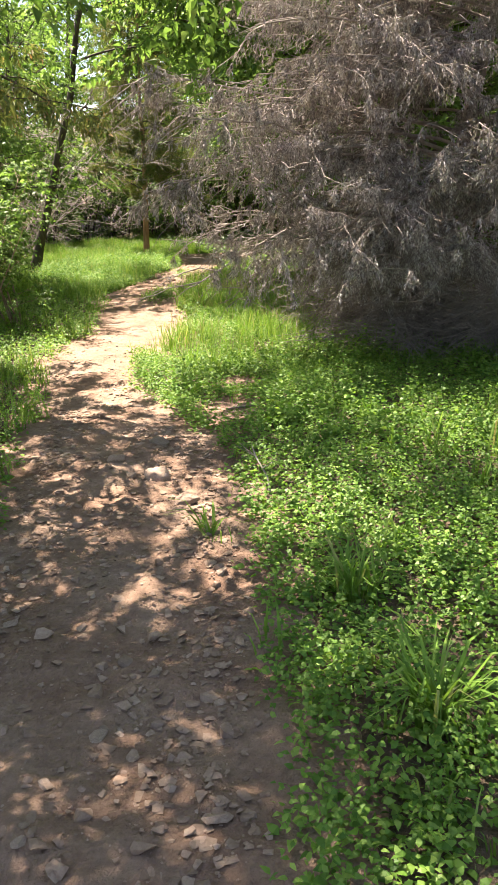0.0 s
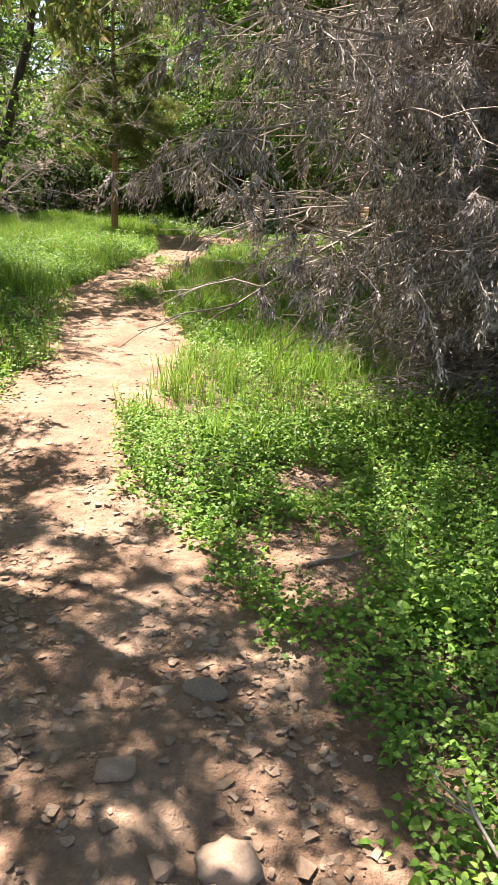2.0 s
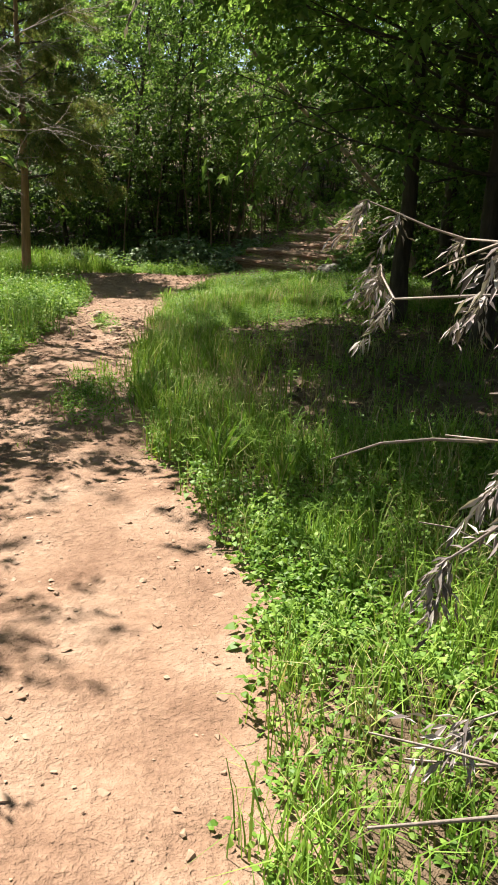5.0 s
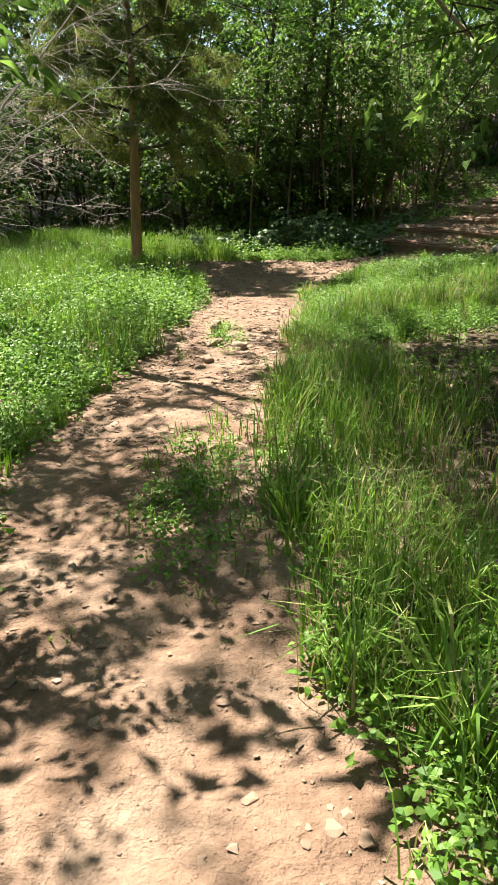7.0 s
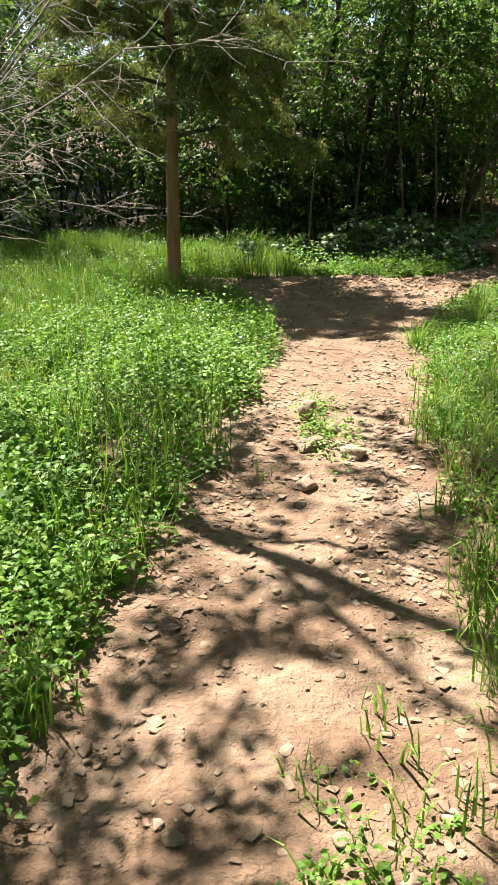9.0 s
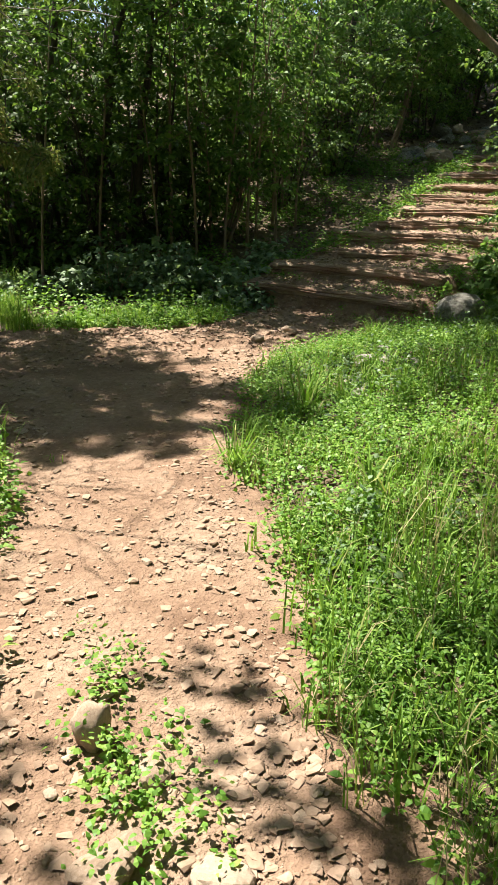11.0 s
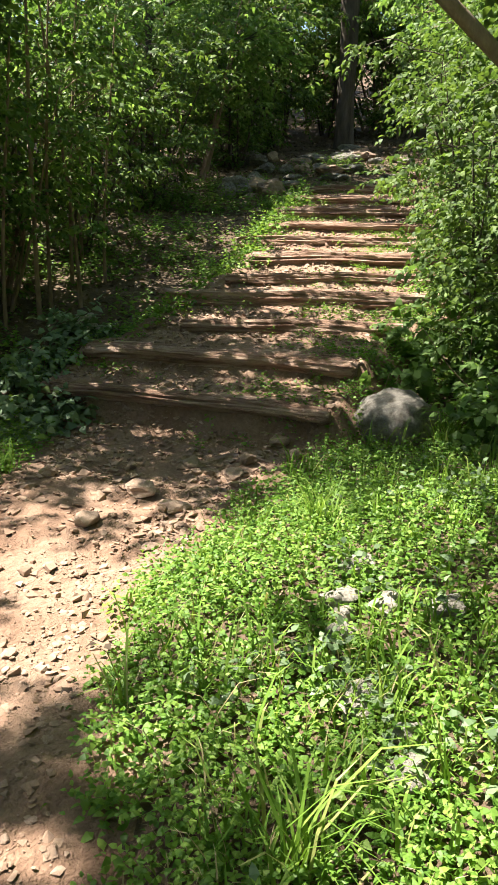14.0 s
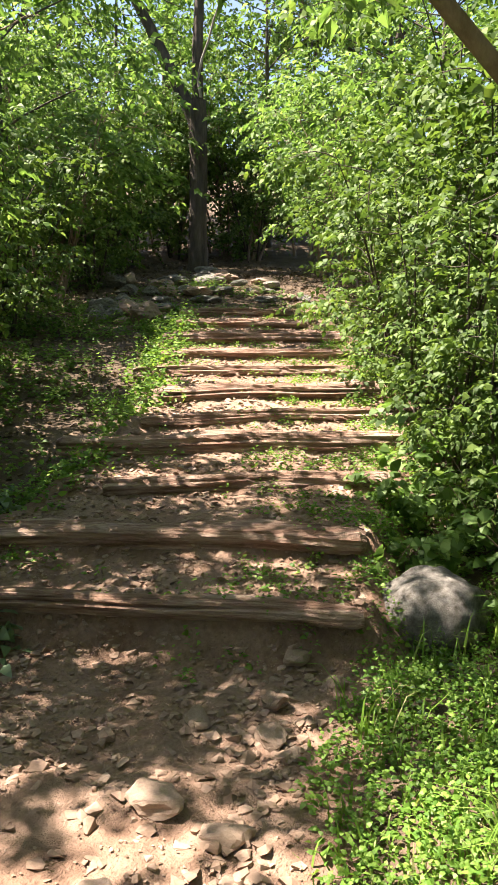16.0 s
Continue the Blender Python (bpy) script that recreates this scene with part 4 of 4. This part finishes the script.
grass("grass", 14500, (-1.4, 3.4, 7.2, 17.6), lambda x, y: off_trail(x, y) * grassy(x, y) * np.clip(dapple(x, y) + .2, 0, 1) * near(x, y) * (1 - .85 * shaded_floor(x, y)), 421, 0.27, 0.0027, M_GRASS, "tall feathery green grass beside the trail")
grass("grass", 17000, (-7.5, -1.4, 12.2, 27), lambda x, y: off_trail(x, y) * grassy(x, y) * (1 - woods(x, y)) * np.clip(near(x, y) + .35, 0, 1), 422, 0.32, 0.0032, M_GRASS, "soft green grass of a small clearing")
grass("grass", 5200, (-5, -1.0, 0, 12.5), lambda x, y: off_trail(x, y) * grassy(x, y) * near(x, y), 423, 0.2, 0.004, M_GRASS, "short grass beside the trail")
grass("grass", 2200, (-.6, 3.2, -.4, 7.6), lambda x, y: off_trail(x, y) * np.clip(grassy(x, y) * .7, .02, 1), 424, 0.2, 0.005, M_GRASS, "grass tufts among weeds")
grass("grass", 7000, (-1.4, 3.6, 16, 22), lambda x, y: off_trail(x, y) * grassy(x, y) * near(x, y) * (1 - woods(x, y)), 425, 0.17, 0.004, M_GRASS, "short grass mixed with weeds")
grass("trail_grass", 480, (-2.0, -.9, 11, 14.6), lambda x, y: np.clip(1 - np.hypot((x + 1.45) / .4, (y - 12.7) / 1.1), 0, 1), 426, 0.12, 0.003, M_GRASS, "thin grass tuft growing out of the trail")
grass("dry_grass", 3500, (-1.4, 3.0, 8.5, 17), lambda x, y: off_trail(x, y) * np.clip(wave(x, y, .8, 6.0) + .1, 0.05, 1) * (1 - .8 * shaded_floor(x, y)), 428, 0.3, 0.002, M_STRAW, "dry straw-coloured grass stems")
weeds("step_weeds", 7000, (2.0, 8.0, 21.2, 26.5), lambda x, y: np.clip(inside(FLIGHT, x, y) * 4 + 1.0, 0, 1) * np.clip((.72 * x - .69 * y + 13.75 - (climb(x, y) - 17.1) * .11) * 1.5, 0, 1) * np.clip(wave(x, y, 3.1, 3.0) * 1.8 + .3, 0.02, 1), 411, 0.075, 0.034, M_WEED, "low weeds creeping over the log steps", 5, False)
grass("dry_grass", 1500, (-.6, 3.2, 16.6, 20.4), lambda x, y: off_trail(x, y) * np.clip(wave(x, y, 1.2, 9.0) + .1, 0.03, .7), 429, 0.14, 0.002, M_STRAW, "short dry grass among the weeds")
grass("trail_grass", 420, (-2.2, .6, 0, 21), lambda x, y: np.clip(on_trail(x, y) * 5, 0, 1) * np.clip(.28 - on_trail(x, y), 0, .3) * 2, 427, 0.09, 0.003, M_GRASS, "stray grass blades along the trail edge")


def bush(x, y, h, seed, material, label, leaf=0.09, n=420):
    """A knee-high leafy plant with a few stalks."""
    r = np.random.default_rng(seed)
    o = thing("leafy_plant", x, y, float(ground_z(x, y)), label, "plant")
    stalks, ends, ways = [], [], []
    for k in range(9):
        az = r.uniform(0, 6.28)
        p = curve_from((0, 0, -0.03), (math.cos(az) * .6, math.sin(az) * .6, 1), h * r.uniform(.6, 1.1), 6, r, 0.25)
        stalks.append(tube(p, np.linspace(.006, .002, 6), 4))
        ends.append(p[1:]), ways.append(np.gradient(p, axis=0)[1:])
    part("stem_cluster", mesh_of("stem_cluster", *join(stalks), M_TAN, True), o)
    v, f = foliage(np.concatenate(ends), np.concatenate(ways), n, 0.09, leaf, 0.38, seed + 1, toothed=True)
    part("foliage", mesh_of("foliage", v, f, material), o)
    return o


for i, (x, y, h) in enumerate([(-.35, 23.3, .6), (.1, 23.0, .5), (-.9, 23.4, .5), (-1.5, 23.2, .4), (.5, 23.2, .55), (-2.2, 23.4, .4), (.75, 22.7, .4), (.95, 22.55, .28), (1.2, 23.2, .25), (.7, 22.35, .25), (1.6, 23.55, .25), (-.1, 23.7, .6), (.35, 23.6, .6)]):
    tagged(bush(x, y, h, 500 + i * 3, M_SILVER, "low weed with large pale green leaves below the thicket"), group="pale weeds below the thicket")
for i, (x, y, h) in enumerate([(3.35, 20.75, .75), (3.2, 20.4, .6), (3.6, 21.1, .8), (2.95, 20.25, .4), (3.9, 21.6, .7), (3.0, 21.4, .35), (3.6, 21.75, .4)]):
    tagged(bush(x, y, h, 540 + i * 3, M_LEAF, "broad-leaved seedling beside the boulder and steps", 0.085, 420), group="seedlings beside the steps")



def grass_tuft(x, y, h, n, width, seed, label):
    """One clump of long arching blades."""
    r = np.random.default_rng(seed)
    o = thing("grass_tuft", x, y, float(ground_z(x, y)), label, "grass", "long grass tufts")
    for k in range(5):
        m, off = max(n // 5, 4), r.normal(size=2) * 0.03
        at = np.concatenate([r.normal(size=(m, 2)) * 0.018 + off, np.zeros((m, 1)) - 0.01], 1)
        part("blade_clump", mesh_of("blade_clump", *blades(at, h * r.uniform(.5, 1.15, m), r.uniform(.35, 1.1, m), r, width), M_GRASS), o)



for i, (x, y, h, n, w) in enumerate([(.39, 2.74, .28, 45, .005), (.53, 1.92, .32, 60, .006), (-.2, 3.42, .2, 26, .008), (-.6, 7.0, .3, 45, .005), (-.35, 6.85, .3, 40, .005), (2.78, 20.6, .3, 80, .004), (2.6, 20.85, .22, 50, .004), (-.55, 17.9, .3, 55, .005), (1.2, 19.9, .25, 70, .003),
                                     (-.95, 11.3, .35, 50, .005), (-.7, 10.9, .4, 50, .006), (-.4, 10.6, .35, 45, .006), (-1.1, 12.2, .35, 45, .005), (.1, 18.6, .3, 40, .004), (-.15, 17.2, .25, 40, .005)]):
    grass_tuft(x, y, h, n, w, 560 + i, "clump of long arching green grass blades")

# ---- leaf litter and loose twigs ----
x, y, r = scatter(80000, -7, 12, -1, 32, lambda x, y: np.clip(off_trail(x, y, -.3) * (.12 + .9 * np.maximum(woods(x, y), shaded_floor(x, y))) + .45 * np.clip(1 - np.abs(on_trail(x, y) + .03) * 6, 0, 1), 0, 1), 601)
d = r.normal(size=(len(x), 3)) * np.array([1, 1, 0.25])
v, f = leaves(np.stack([x, y, ground_z(x, y) + r.uniform(0.004, 0.03, len(x))], 1), d, r.uniform(0.03, 0.08, len(x)), 0.3, r, 0.15)
tagged(new("leaf_litter", mesh_of("leaf_litter", v, f, M_LITTER)), "dry brown leaf litter under the trees", "leaf litter", kind="stuff")


def fallen_twig(x, y, turn, length, seed, up_=0.0):
    r = np.random.default_rng(seed)
    z = trail_z(x, y) if on_trail(x, y) > 0.05 else ground_z(x, y)
    o = thing("fallen_branch", x, y, float(z) + 0.012, "bare forked dead twig lying on the ground", "branch", "fallen twigs")
    o.rotation_euler = (0, 0, radians(turn))
    p = curve_from((0, 0, 0), (1, 0, up_), length, 8, r, 0.3)
    part("stem", mesh_of("stem", *tube(p, np.linspace(.009, .003, 8), 5), M_GREYWOOD, True), o)
    for k in range(6):
        a = r.uniform(-1, 1)
        q = curve_from(p[r.integers(1, 7)], (math.cos(a), math.sin(a), up_ + r.uniform(0, .3)), length * .35, 4, r, 0.3)
        part("twig", mesh_of("twig", *tube(q, np.linspace(.004, .0015, 4), 3), M_GREYWOOD, True), o)


for i, (x, y, turn, ln, up_) in enumerate([(.75, 9.2, 160, 1.0, .22), (-.2, 5.6, 20, .4, .05), (.2, 6.0, 120, .5, .1), (.1, 3.9, 100, .4, .1)]):
    fallen_twig(x, y, turn, ln, 620 + i, up_)

# ---- stones on the trail ----


def hull_stone(seed, n=15):
    """A flat angular stone about one metre long."""
    r = np.random.default_rng(seed)
    bm = bmesh.new()
    for q in unit(r.normal(size=(n, 3))) * r.uniform(0.42, 0.52, (n, 1)):
        bm.verts.new((q[0], q[1] * 0.85, q[2] * 0.62))
    out = bmesh.ops.convex_hull(bm, input=bm.verts)
    bmesh.ops.delete(bm, geom=[g for g in bm.verts if not g.link_faces], context="VERTS")
    bmesh.ops.recalc_face_normals(bm, faces=bm.faces)
    me = bpy.data.meshes.new("stone")
    bm.to_mesh(me)
    bm.free()
    return me


STONES = [hull_stone(700 + i, 26) for i in range(14)]
for me in STONES:
    me.materials.append(M_STONE)
    me.polygons.foreach_set("use_smooth", np.full(len(me.polygons), False))


def stony(x, y):
    """How stony the trail is."""
    s = np.interp(y, [0, 2.5, 5, 6, 7.5, 13, 14.5, 17, 18, 20.5, 25], [.7, .9, .9, .35, .1, .15, .8, .7, .3, .9, .8])
    s = s + 1.2 * np.exp(-((y - 15.5) / .9) ** 2) * (x > -1.35)
    edge = np.clip(1.2 - on_trail(x, y) * 2, .25, 1)
    return np.clip(on_trail(x, y) * 14, 0, 1) * s * edge * np.clip(.75 + .7 * wave(x, y, 1.9, 31.0), .15, 1)


shapes = []
for me in [hull_stone(730 + i, 11) for i in range(14)]:
    co = np.zeros(len(me.vertices) * 3, np.float32)
    me.vertices.foreach_get("co", co)
    shapes.append((co.reshape(-1, 3), np.array([p.vertices[:] for p in me.polygons])))
x, y, r = scatter(860000, -2.6, 8.3, -.5, 27, lambda x, y: stony(x, y) * np.where(climb(x, y) > 16.6, 1, .85), 801)
chunks = []
for i in range(len(x)):
    co, fs = shapes[i % 14]
    a = r.uniform(0, 6.28)
    k = (0.009 + 0.05 * r.random() ** 4) * (1.35 if climb(x[i], y[i]) > 15.2 else 1.1)
    c, s = math.cos(a) * k, math.sin(a) * k
    w = np.stack([co[:, 0] * c - co[:, 1] * s, co[:, 0] * s + co[:, 1] * c, co[:, 2] * k * (r.uniform(.6, 1.1) if climb(x[i], y[i]) > 13.6 else r.uniform(.35, .75))], 1)
    chunks.append((w, fs, i))
zz = trail_z(x, y)
v, f = join([(w + np.array([x[i], y[i], zz[i] + 0.004]), fs) for w, fs, i in chunks])
tagged(new("gravel", mesh_of("gravel", v, f, M_PEBBLE)), "small loose limestone gravel on the trail", "gravel", kind="stuff")
x, y, r = scatter(90000, -1.6, 8.2, .6, 27, lambda x, y: np.clip(on_trail(x, y) * 10 - .2, 0, 1) * np.where(climb(x, y) > 14.6, .8, np.interp(y, [.6, 2, 4.8, 5.8], [.4, .7, .7, 0]) * np.clip((x + 1.1) * 1.6, .15, 1)) * np.clip(.6 + .8 * wave(x, y, 2.3, 37.0), .1, 1), 803)
chunks = []
for i in range(len(x)):
    co, fs = shapes[i % 14]
    a, k = r.uniform(0, 6.28), 0.016 + 0.075 * r.random() ** 4
    c, s = math.cos(a) * k, math.sin(a) * k
    w = np.stack([co[:, 0] * c - co[:, 1] * s, co[:, 0] * s + co[:, 1] * c, co[:, 2] * k * r.uniform(.7, 1.25)], 1)
    chunks.append((w + np.array([x[i], y[i], float(trail_z(x[i], y[i])) + k * .08]), fs))
tagged(new("rubble", mesh_of("rubble", *join(chunks), M_PEBBLE)), "broken tan limestone rubble on the trail and step treads", "rubble", kind="stuff")
x, y, r = scatter(12000, -2.4, 3.2, .8, 22.6, lambda x, y: stony(x, y) ** 1.5, 802)
for i in range(min(len(x), 300)):
    o = new("stone", STONES[i % 14])
    k = r.uniform(.025, .05) if r.random() < .88 else r.uniform(.05, .095)
    o.location = (x[i], y[i], float(trail_z(x[i], y[i])) + k * .06)
    o.rotation_euler, o.scale = (r.normal() * .12, r.normal() * .12, r.uniform(0, 6.28)), (k * r.uniform(.8, 1.3), k, k * r.uniform(.35, .7))
    o.parent = trail
